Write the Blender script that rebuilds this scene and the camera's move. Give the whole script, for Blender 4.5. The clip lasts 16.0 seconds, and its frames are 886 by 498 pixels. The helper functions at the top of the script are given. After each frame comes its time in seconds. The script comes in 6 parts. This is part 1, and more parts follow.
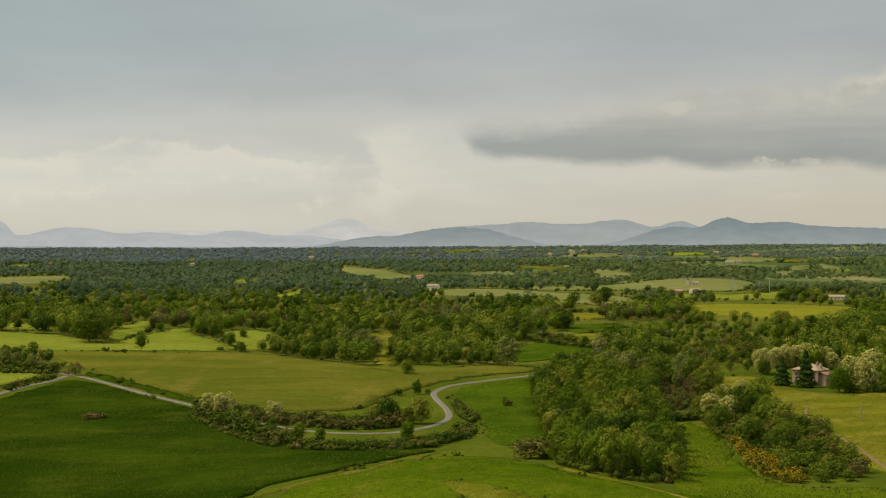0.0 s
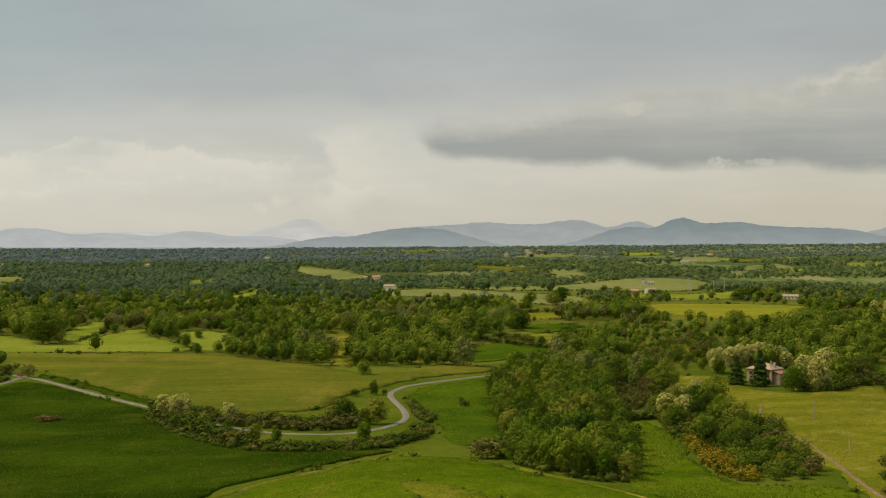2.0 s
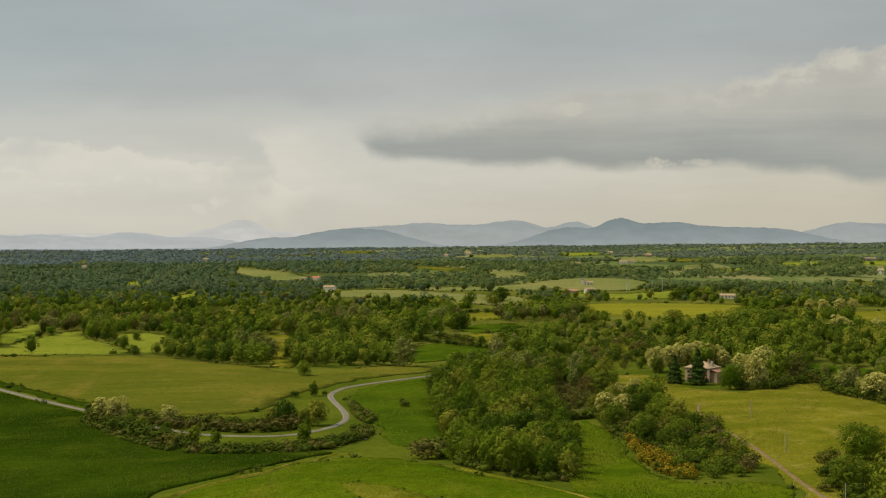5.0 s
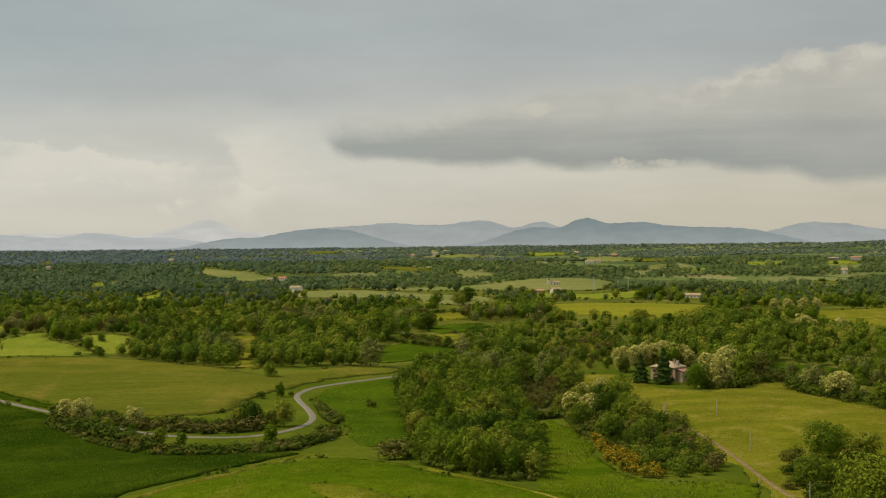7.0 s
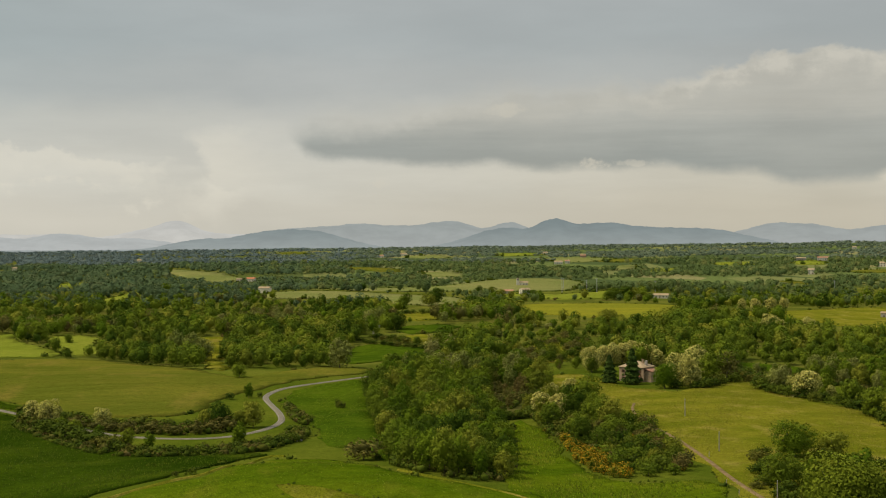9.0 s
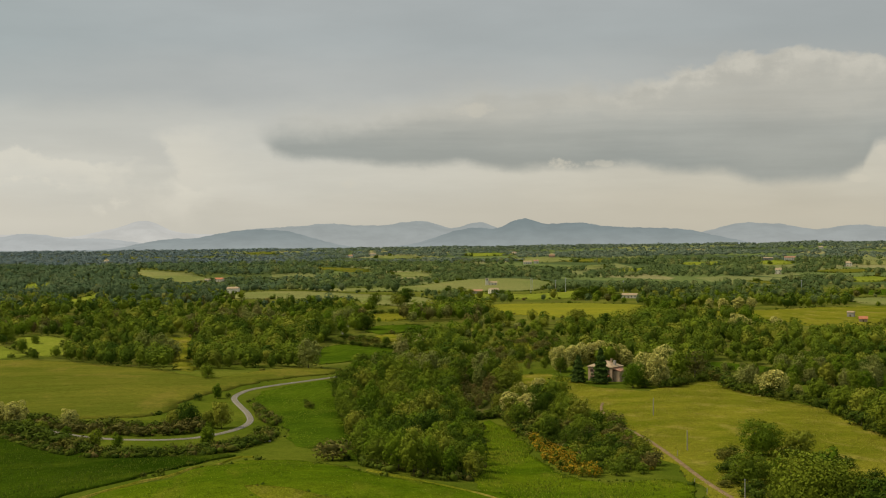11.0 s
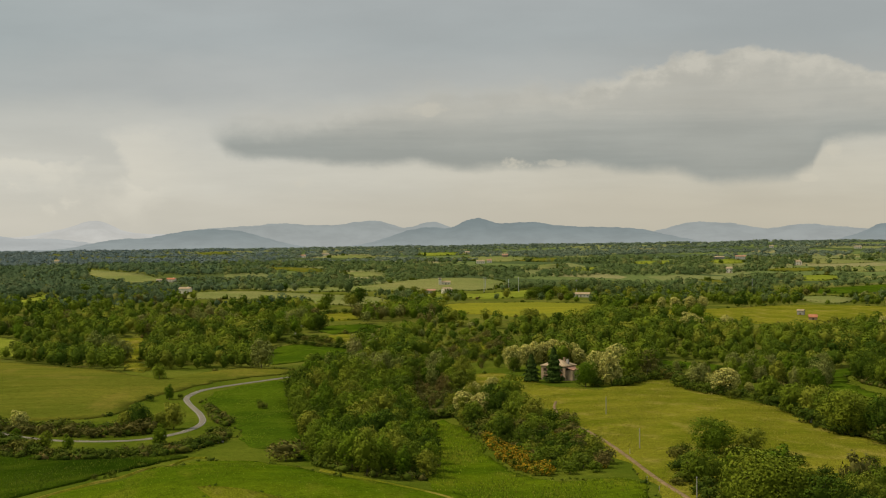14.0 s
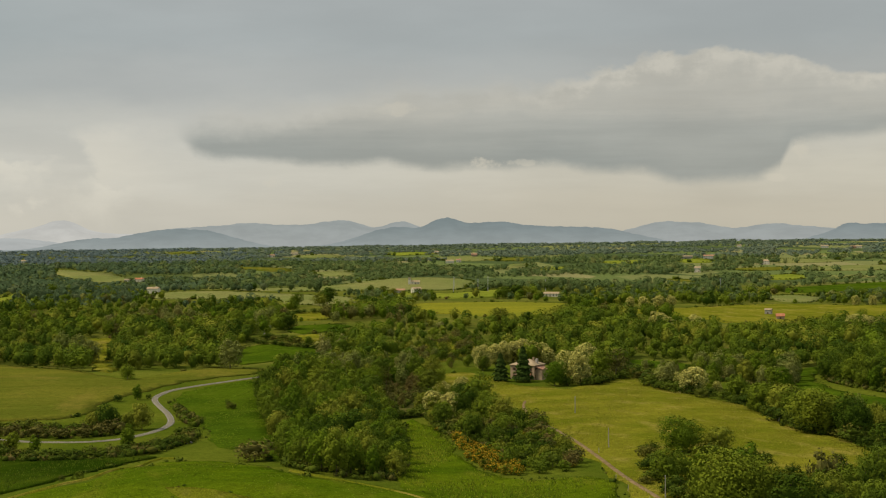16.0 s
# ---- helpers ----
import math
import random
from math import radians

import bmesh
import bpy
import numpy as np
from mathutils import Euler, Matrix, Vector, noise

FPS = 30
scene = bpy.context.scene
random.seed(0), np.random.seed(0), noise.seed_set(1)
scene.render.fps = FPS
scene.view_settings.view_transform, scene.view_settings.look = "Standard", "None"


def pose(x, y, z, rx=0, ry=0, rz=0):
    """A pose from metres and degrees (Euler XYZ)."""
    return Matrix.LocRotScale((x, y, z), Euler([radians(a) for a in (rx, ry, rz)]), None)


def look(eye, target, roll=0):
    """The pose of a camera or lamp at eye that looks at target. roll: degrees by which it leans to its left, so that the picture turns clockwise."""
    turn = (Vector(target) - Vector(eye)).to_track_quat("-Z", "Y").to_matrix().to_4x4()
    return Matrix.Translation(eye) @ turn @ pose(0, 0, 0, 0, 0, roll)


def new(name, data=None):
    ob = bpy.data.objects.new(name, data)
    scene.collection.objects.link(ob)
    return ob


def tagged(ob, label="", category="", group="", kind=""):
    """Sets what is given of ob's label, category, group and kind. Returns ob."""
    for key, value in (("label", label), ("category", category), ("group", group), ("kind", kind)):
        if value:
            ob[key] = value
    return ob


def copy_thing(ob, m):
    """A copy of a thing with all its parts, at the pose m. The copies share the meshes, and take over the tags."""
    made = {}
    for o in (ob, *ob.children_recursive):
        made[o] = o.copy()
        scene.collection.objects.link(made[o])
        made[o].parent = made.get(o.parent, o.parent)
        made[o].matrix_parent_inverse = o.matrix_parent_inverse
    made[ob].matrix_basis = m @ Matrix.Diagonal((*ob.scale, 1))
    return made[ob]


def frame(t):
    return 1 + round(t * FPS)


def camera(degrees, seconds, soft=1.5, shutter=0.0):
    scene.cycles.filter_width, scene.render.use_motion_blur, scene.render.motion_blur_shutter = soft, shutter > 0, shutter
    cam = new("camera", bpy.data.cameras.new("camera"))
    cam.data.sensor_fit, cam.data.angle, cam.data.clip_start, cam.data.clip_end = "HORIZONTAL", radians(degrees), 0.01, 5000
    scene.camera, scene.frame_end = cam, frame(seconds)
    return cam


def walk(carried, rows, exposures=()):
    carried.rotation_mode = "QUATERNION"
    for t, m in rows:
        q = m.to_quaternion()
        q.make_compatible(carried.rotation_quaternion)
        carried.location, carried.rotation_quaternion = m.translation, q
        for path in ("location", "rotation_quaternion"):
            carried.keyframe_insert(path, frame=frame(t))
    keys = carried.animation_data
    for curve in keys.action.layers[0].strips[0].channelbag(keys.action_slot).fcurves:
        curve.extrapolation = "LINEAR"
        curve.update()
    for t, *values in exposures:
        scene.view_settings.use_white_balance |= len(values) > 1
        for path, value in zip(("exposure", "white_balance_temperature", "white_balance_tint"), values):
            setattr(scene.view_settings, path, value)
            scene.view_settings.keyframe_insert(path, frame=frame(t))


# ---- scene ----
# A hovering camera 72 m over the valley that turns slowly to its right.
cam = camera(34.83, 16.0, soft=1.05)
ROWS = [  # seconds, yaw, pitch, roll
    (0.0, 0.000, -0.041, -0.099),
    (0.5, -0.463, -0.037, -0.083),
    (1.0, -0.912, -0.030, -0.065),
    (1.5, -1.347, -0.028, -0.045),
    (2.0, -1.761, -0.023, -0.028),
    (2.5, -2.179, -0.016, -0.010),
    (3.0, -2.601, -0.013, 0.018),
    (3.5, -3.019, -0.013, 0.052),
    (4.0, -3.427, -0.007, 0.079),
    (6.5, -5.241, -0.004, 0.205),
    (7.0, -5.559, -0.000, 0.227),
    (7.5, -5.876, 0.006, 0.243),
    (8.0, -6.189, 0.008, 0.246),
    (8.5, -6.498, 0.012, 0.247),
    (9.0, -6.810, 0.017, 0.255),
    (11.5, -8.381, 0.014, 0.305),
    (12.0, -8.696, 0.014, 0.321),
    (12.5, -9.019, 0.007, 0.346),
    (13.0, -9.339, 0.004, 0.369),
    (13.5, -9.652, -0.005, 0.385),
    (14.0, -9.964, -0.015, 0.392),
    (14.5, -10.274, -0.024, 0.400),
    (15.0, -10.584, -0.031, 0.409),
    (15.5, -10.898, -0.037, 0.417),
    (16.0, -11.208, -0.039, 0.419),
]
walk(cam, [(t, pose(0, 0, 72.0, 90 + pitch, roll, yaw)) for t, yaw, pitch, roll in ROWS], exposures=[(0.0, 0.025), (8.0, 0.0), (16.0, -0.05)])

# ---- sky and sun ----
SUN_ELEVATION, SUN_TURN = radians(50), radians(-82)  # turn: clockwise from straight ahead


class Nodes:
    """Short hand for building node trees."""

    def __init__(self, tree):
        self.tree = tree
        tree.nodes.clear()

    def node(self, kind):
        return self.tree.nodes.new(kind)

    def put(self, socket, value):
        if hasattr(value, "is_output"):
            self.tree.links.new(value, socket)
        elif value is not None:
            socket.default_value = value

    def math(self, op, a, b=None, c=None, clamp=False):
        n = self.node("ShaderNodeMath")
        n.operation, n.use_clamp = op, clamp
        for s, v in zip(n.inputs, (a, b, c)):
            self.put(s, v)
        return n.outputs[0]

    def step(self, value, lo, hi):
        n = self.node("ShaderNodeMapRange")
        n.interpolation_type = "SMOOTHSTEP"
        self.put(n.inputs[0], value)
        self.put(n.inputs[1], lo)
        self.put(n.inputs[2], hi)
        return n.outputs[0]

    def ramp(self, value, stops, how="EASE"):
        n = self.node("ShaderNodeValToRGB")
        n.color_ramp.interpolation = how
        el = n.color_ramp.elements
        while len(el) < len(stops):
            el.new(0.5)
        for e, (p, c) in zip(el, stops):
            e.position = p
            e.color = (c, c, c, 1) if isinstance(c, (int, float)) else (*c, 1)
        self.put(n.inputs[0], value)
        return n.outputs[0]

    def mix(self, f, a, b, how="MIX"):
        n = self.node("ShaderNodeMix")
        n.data_type, n.blend_type = "RGBA", how
        self.put(n.inputs[0], f)
        for s, v in ((n.inputs[6], a), (n.inputs[7], b)):
            self.put(s, (*v, 1) if isinstance(v, tuple) and len(v) == 3 else v)
        return n.outputs[2]

    def noise(self, vector, scale, detail=4.0, rough=0.55):
        n = self.node("ShaderNodeTexNoise")
        self.put(n.inputs["Vector"], vector)
        n.inputs["Scale"].default_value, n.inputs["Detail"].default_value, n.inputs["Roughness"].default_value = scale, detail, rough
        return n.outputs["Fac"]

    def scaled(self, vector, sx, sy, sz):
        n = self.node("ShaderNodeVectorMath")
        n.operation = "MULTIPLY"
        self.put(n.inputs[0], vector)
        n.inputs[1].default_value = (sx, sy, sz)
        return n.outputs[0]


def build_sky():
    world = bpy.data.worlds.new("overcast_sky")
    scene.world = world
    world.use_nodes = True
    n = Nodes(world.node_tree)
    way = n.node("ShaderNodeTexCoord").outputs["Generated"]
    split = n.node("ShaderNodeSeparateXYZ")
    n.put(split.inputs[0], way)
    x, y, z = split.outputs
    flat = n.math("SQRT", n.math("ADD", n.math("MULTIPLY", x, x), n.math("MULTIPLY", y, y)))
    across = n.math("MULTIPLY", n.math("ARCTAN2", x, y), 2.5)  # about -0.8 to 1.1 in view
    up = n.math("MULTIPLY", n.math("DIVIDE", z, n.math("MAXIMUM", flat, 0.05)), 2.5)  # 0 to 0.44 in view
    place = n.node("ShaderNodeCombineXYZ")
    n.put(place.inputs[0], across)
    n.put(place.inputs[1], up)
    at = place.outputs[0]
    big = n.noise(n.scaled(at, 1.0, 2.2, 1), 3.0, 6)
    fine = n.noise(n.scaled(at, 1.0, 1.6, 1), 16.0, 6, 0.6)
    wide = n.noise(n.scaled(at, 0.5, 2.0, 1), 2.0, 3)
    puff = n.noise(n.scaled(at, 1.0, 1.5, 1), 7.0, 7, 0.55)
    up_w = n.math("ADD", up, n.math("ADD", n.math("MULTIPLY", n.math("SUBTRACT", big, 0.5), 0.09), n.math("MULTIPLY", n.math("SUBTRACT", fine, 0.5), 0.02)))
    # layered overcast, pale towards the horizon
    sky = n.ramp(n.math("MULTIPLY", up_w, 2.0, clamp=True), SKY_STOPS)
    right = n.step(across, -0.2, 1.0)
    sky = n.mix(n.math("MULTIPLY", right, n.step(up, 0.45, 0.05)), sky, n.mix(1.0, sky, (0.93, 0.90, 0.84), "MULTIPLY"))
    blue = n.math("MULTIPLY", n.step(across, 0.1, -0.9), n.step(up, 0.12, 0.36))
    sky = n.mix(n.math("MULTIPLY", blue, 0.6), sky, (0.36, 0.435, 0.455))
    sky = n.mix(1.0, sky, n.ramp(wide, [(0.3, 0.94), (0.7, 1.05)]), "MULTIPLY")
    # thin layers low in the sky
    layers = n.noise(n.scaled(at, 0.8, 5.0, 1), 3.5, 6, 0.6)
    sky = n.mix(n.math("MULTIPLY", n.math("MULTIPLY", n.step(up, 0.30, 0.16), n.step(up, 0.02, 0.10)), 0.8), sky, n.mix(1.0, sky, n.ramp(layers, [(0.35, 0.955), (0.65, 1.035)]), "MULTIPLY"))
    high = n.noise(n.scaled(at, 0.6, 2.4, 1), 4.0, 6, 0.6)
    sky = n.mix(n.step(up, 0.16, 0.3), sky, n.mix(1.0, sky, n.ramp(high, [(0.3, 0.965), (0.7, 1.03)]), "MULTIPLY"))
    # heaped clouds low on the left, lit along their tops
    billow = n.noise(n.scaled(at, 1.0, 1.25, 1), 20.0, 7, 0.6)
    bumps = n.math("ADD", n.math("MULTIPLY", n.math("SUBTRACT", puff, 0.5), 0.075), n.math("MULTIPLY", n.math("SUBTRACT", billow, 0.5), 0.034))
    back = n.math("MULTIPLY_ADD", across, 1.0, 0.9, clamp=True)
    heap_top = n.ramp(back, [(p + 0.9, v) for p, v in HEAP_TOP], "LINEAR")
    rise = n.math("SUBTRACT", n.math("ADD", up, n.math("MULTIPLY", bumps, 1.5)), heap_top)
    heap = n.math("MULTIPLY", n.step(rise, 0.005, -0.006), n.step(rise, -0.075, -0.004))
    heap = n.math("MULTIPLY", n.math("MULTIPLY", heap, n.step(across, 0.0, -0.12)), n.step(puff, 0.36, 0.54))
    sky = n.mix(n.math("MULTIPLY", heap, 0.55), sky, (0.75, 0.71, 0.63))
    second = n.math("SUBTRACT", rise, -0.055)
    heap = n.math("MULTIPLY", n.math("MULTIPLY", n.step(second, 0.004, -0.005), n.step(second, -0.03, -0.003)), n.math("MULTIPLY", n.step(across, -0.10, -0.25), n.step(billow, 0.44, 0.60)))
    sky = n.mix(n.math("MULTIPLY", heap, 0.55), sky, (0.73, 0.69, 0.61))
    # a towering pale column with a knobbly shoulder, and a grey bank that ends at it
    side = n.math("ADD", n.math("SUBTRACT", across, -0.135), n.math("ADD", n.math("MULTIPLY", bumps, 1.6), n.math("MULTIPLY", n.math("SUBTRACT", up, 0.17), 0.35)))
    column = n.math("MULTIPLY", n.math("MULTIPLY", n.step(side, -0.010, 0.014), n.step(side, 0.20, 0.0)), n.math("MULTIPLY", n.step(up_w, 0.07, 0.13), n.step(n.math("ADD", up, bumps), 0.225, 0.185)))
    grey = n.math("MULTIPLY", n.math("MULTIPLY", n.step(side, 0.004, -0.012), n.step(side, -0.13, -0.01)), n.math("MULTIPLY", n.step(n.math("ADD", up, n.math("MULTIPLY", bumps, 0.4)), 0.140, 0.150), n.step(up_w, 0.20, 0.155)))
    sky = n.mix(n.math("MULTIPLY", column, 0.46), sky, (0.76, 0.715, 0.63))
    sky = n.mix(n.math("MULTIPLY", grey, 0.30), sky, (0.50, 0.492, 0.468))
    # the long shelf of cloud: a dark flat foot, and a paler body that towers up to lit heads
    span = n.math("MULTIPLY_ADD", across, 0.625, 0.0, clamp=True)  # 0 to 1.6
    low = n.ramp(span, [(p / 1600, v) for p, v in SHELF_LOW], "LINEAR")
    band = n.ramp(span, [(p / 1600, v) for p, v in SHELF_BAND], "LINEAR")
    top = n.ramp(span, [(p / 1600, v) for p, v in SHELF_TOP], "LINEAR")
    lofty = n.step(across, 0.48, 0.80)
    streak = n.noise(n.scaled(at, 0.5, 6.0, 1), 4.0, 6, 0.6)
    v = n.math("ADD", up, n.math("ADD", n.math("MULTIPLY", bumps, 0.42), n.math("MULTIPLY", n.math("SUBTRACT", streak, 0.5), 0.016)))
    vt = n.math("ADD", up, n.math("MULTIPLY", bumps, 1.15))
    over = n.step(n.math("SUBTRACT", v, low), -0.010, n.math("MULTIPLY_ADD", n.step(across, 0.3, 0.8), 0.006, 0.012))
    under = n.step(n.math("SUBTRACT", vt, top), n.math("MULTIPLY_ADD", lofty, -0.030, 0.036), n.math("MULTIPLY_ADD", lofty, 0.033, -0.042))
    start = n.step(across, 0.012, 0.07)
    shelf = n.math("MULTIPLY", start, n.math("MULTIPLY", over, under))
    foot = n.step(n.math("ADD", n.math("SUBTRACT", up, band), n.math("MULTIPLY", n.math("SUBTRACT", streak, 0.5), 0.05)), 0.034, -0.022)
    deep = n.step(n.math("ADD", n.math("SUBTRACT", v, low), n.math("MULTIPLY", n.math("SUBTRACT", streak, 0.5), 0.03)), 0.075, 0.012)
    deep = n.math("MULTIPLY", deep, n.math("MULTIPLY_ADD", n.step(across, 1.0, 0.6), 0.62, 0.38))
    high_up = n.math("DIVIDE", n.math("SUBTRACT", vt, band), n.math("MAXIMUM", n.math("SUBTRACT", top, band), 0.02), clamp=True)
    body = n.ramp(high_up, SHELF_STOPS)
    body = n.mix(n.math("MULTIPLY", n.step(billow, 0.5, 0.66), n.math("MULTIPLY", n.step(high_up, 0.35, 0.95), 0.30)), body, (0.60, 0.565, 0.50))
    body = n.mix(foot, body, n.mix(deep, (0.372, 0.380, 0.362), (0.285, 0.306, 0.302)))
    body = n.mix(1.0, body, n.ramp(big, [(0.3, 0.94), (0.7, 1.05)]), "MULTIPLY")
    body = n.mix(1.0, body, n.ramp(streak, [(0.32, 0.955), (0.68, 1.045)]), "MULTIPLY")
    sky = n.mix(n.math("MULTIPLY", shelf, n.math("MULTIPLY_ADD", lofty, 0.12, 0.80)), sky, body)
    # lit heads along its upper edge
    heads = n.math("MULTIPLY", n.math("MULTIPLY", n.step(n.math("SUBTRACT", vt, top), -0.050, -0.006), under), lofty)
    sky = n.mix(n.math("MULTIPLY", n.math("MULTIPLY", heads, n.step(billow, 0.36, 0.60)), 0.75), sky, (0.615, 0.585, 0.525))
    # small lit puffs: under the shelf, in its upper edge, and at its blunt end
    for px, py, wide, tall, much in LIT_PUFFS:
        dx = n.math("DIVIDE", n.math("SUBTRACT", across, px), wide)
        dy = n.math("DIVIDE", n.math("SUBTRACT", up, py), tall)
        spot = n.math("ADD", n.math("ADD", n.math("MULTIPLY", dx, dx), n.math("MULTIPLY", dy, dy)), n.math("MULTIPLY", n.math("SUBTRACT", billow, 0.5), 5.0))
        sky = n.mix(n.math("MULTIPLY", n.step(spot, 0.9, 0.0), much), sky, (0.66, 0.61, 0.52))
    # the sky goes on as an even overcast behind and above, with clear air over it
    clear = n.node("ShaderNodeTexSky")
    clear.sky_type, clear.sun_disc, clear.sun_elevation, clear.sun_rotation = "NISHITA", False, SUN_ELEVATION, SUN_TURN
    dim = n.mix(1.0, clear.outputs[0], (0.08, 0.08, 0.08), "MULTIPLY")
    sky = n.mix(0.06, sky, dim)
    sky = n.mix(1.0, sky, (1.0, 1.0, 0.955), "MULTIPLY")
    shade = n.node("ShaderNodeBackground")
    n.put(shade.inputs[0], sky)
    shade.inputs[1].default_value = 1.0
    n.put(n.node("ShaderNodeOutputWorld").inputs[0], shade.outputs[0])


SKY_STOPS = [(0.0, (0.58, 0.555, 0.50)), (0.12, (0.62, 0.59, 0.53)), (0.25, (0.64, 0.62, 0.57)), (0.42, (0.575, 0.567, 0.537)),
             (0.58, (0.455, 0.47, 0.475)), (0.75, (0.405, 0.435, 0.452)), (1.0, (0.415, 0.44, 0.456))]
HEAP_TOP = [(-0.9, 0.15), (-0.62, 0.165), (-0.56, 0.186), (-0.50, 0.178), (-0.42, 0.184), (-0.36, 0.186), (-0.30, 0.176), (-0.25, 0.152), (-0.17, 0.150), (-0.10, 0.11)]
SHELF_LOW = [(0, 0.212), (15, 0.206), (55, 0.168), (105, 0.157), (205, 0.152), (375, 0.150), (465, 0.139), (530, 0.142), (705, 0.142), (765, 0.134), (845, 0.129), (905, 0.110), (1035, 0.112), (1075, 0.128), (1095, 0.172), (1130, 0.182), (1300, 0.195), (1600, 0.2)]
SHELF_BAND = [(0, 0.208), (60, 0.209), (160, 0.208), (305, 0.211), (420, 0.215), (600, 0.218), (900, 0.218), (1100, 0.214), (1600, 0.21)]
SHELF_TOP = [(0, 0.210), (36, 0.212), (150, 0.222), (330, 0.250), (420, 0.278), (600, 0.284), (690, 0.290), (800, 0.302), (840, 0.328), (890, 0.336), (930, 0.328), (975, 0.340), (1030, 0.325), (1150, 0.314), (1280, 0.296), (1600, 0.28)]
SHELF_STOPS = [(0.0, (0.430, 0.425, 0.396)), (0.35, (0.482, 0.468, 0.428)), (0.75, (0.505, 0.486, 0.440)), (1.0, (0.530, 0.507, 0.457))]
LIT_PUFFS = [(0.565, 0.150, 0.034, 0.015, 0.65), (0.640, 0.150, 0.045, 0.007, 0.40), (0.400, 0.246, 0.050, 0.014, 0.34), (0.185, 0.122, 0.020, 0.014, 0.25), (1.112, 0.160, 0.020, 0.022, 0.40), (1.065, 0.118, 0.022, 0.008, 0.40)]
build_sky()

sun = new("sun", bpy.data.lights.new("sun", "SUN"))
sun.data.energy, sun.data.angle, sun.data.color = 2.65, radians(12), (1.0, 0.86, 0.62)
sun.matrix_world = look((0, 0, 0), (-math.sin(SUN_TURN) * math.cos(SUN_ELEVATION), -math.cos(SUN_TURN) * math.cos(SUN_ELEVATION), -math.sin(SUN_ELEVATION)))

# ---- the lie of the land ----
EYE = 72.0
PROFILE_D = (0, 250, 360, 475, 594, 700, 798, 982, 1220, 1657, 1905, 2267, 2826, 3409, 3750, 4200, 4300, 6000)
PROFILE_Z = (6, 4, 2.5, 1.5, 0.5, 2, 5, 9, 13, 18, 24.5, 33.5, 46, 57, 66.0, 71.5, 72, 72)
HILLS = (  # x, y, half widths, height
    (3, 402, 58, 44, 8.0),
    (-105, 735, 75, 60, 4.0),
    (-60, 930, 160, 70, -5.0),
    (205, 560, 75, 110, 4.5),
    (330, 760, 120, 60, -5.0),
    (155, 1120, 100, 70, 3.5),
    (380, 1240, 130, 70, 3.5),
)


def profile(d):
    """A monotone-free smooth curve through the profile (Catmull-Rom in distance)."""
    px, pz = np.array(PROFILE_D, float), np.array(PROFILE_Z, float)
    slope = np.gradient(pz, px)
    k = np.clip(np.searchsorted(px, d, side="right") - 1, 0, len(px) - 2)
    h = px[k + 1] - px[k]
    s = np.clip((d - px[k]) / h, 0, 1)
    return (pz[k] * (1 + 2 * s) * (1 - s) ** 2 + slope[k] * h * s * (1 - s) ** 2
            + pz[k + 1] * s * s * (3 - 2 * s) + slope[k + 1] * h * s * s * (s - 1))


def height(x, y):
    """Ground level in metres at x, y (arrays or numbers)."""
    x, y = np.asarray(x, float), np.asarray(y, float)
    d = np.hypot(x, y)
    z = profile(d)
    for hx, hy, sx, sy, a in HILLS:
        z = z + a * np.exp(-((x - hx) / sx) ** 2 - ((y - hy) / sy) ** 2)
    s = np.clip((d - 1500) / 2500, 0, 1)
    z = z + 13 * np.clip(np.arctan2(x, np.abs(y) + 1) / 0.4, -0.4, 1) * s * s * (3 - 2 * s)
    rough = np.clip((d - 300) / 500, 0.15, 1)
    z = z + rough * (0.7 * np.sin(x / 61 + 1.3) * np.sin(y / 83 + 0.4) + 0.5 * np.sin(x / 37 - y / 71) + 0.9 * np.sin(x / 140 + 2) * np.sin(y / 190))
    return z

# ---- materials ----
def material(name, build, rough=0.85, gloss=0.25, through_light=0.0, metal=0.0, relief=None):
    """build(n) gives the base colour; relief(n) gives (height, metres of depth)."""
    mat = bpy.data.materials.new(name)
    mat.use_nodes = True
    n = Nodes(mat.node_tree)
    bsdf = n.node("ShaderNodeBsdfPrincipled")
    colour = build(n)
    n.put(bsdf.inputs["Base Color"], (*colour, 1) if isinstance(colour, tuple) else colour)
    bsdf.inputs["Roughness"].default_value = rough
    bsdf.inputs["Specular IOR Level"].default_value = gloss
    bsdf.inputs["Metallic"].default_value = metal
    if relief:
        value, depth = relief(n)
        bump = n.node("ShaderNodeBump")
        n.put(bump.inputs["Height"], value)
        bump.inputs["Distance"].default_value = depth
        n.put(bsdf.inputs["Normal"], bump.outputs[0])
    shade = bsdf.outputs[0]
    if through_light:
        thin = n.node("ShaderNodeBsdfTranslucent")
        n.put(thin.inputs[0], (*colour, 1) if isinstance(colour, tuple) else colour)
        both = n.node("ShaderNodeMixShader")
        both.inputs[0].default_value = through_light
        n.put(both.inputs[1], shade)
        n.put(both.inputs[2], thin.outputs[0])
        shade = both.outputs[0]
    n.put(n.node("ShaderNodeOutputMaterial").inputs[0], shade)
    return mat


def where(n):
    return n.node("ShaderNodeNewGeometry").outputs["Position"]


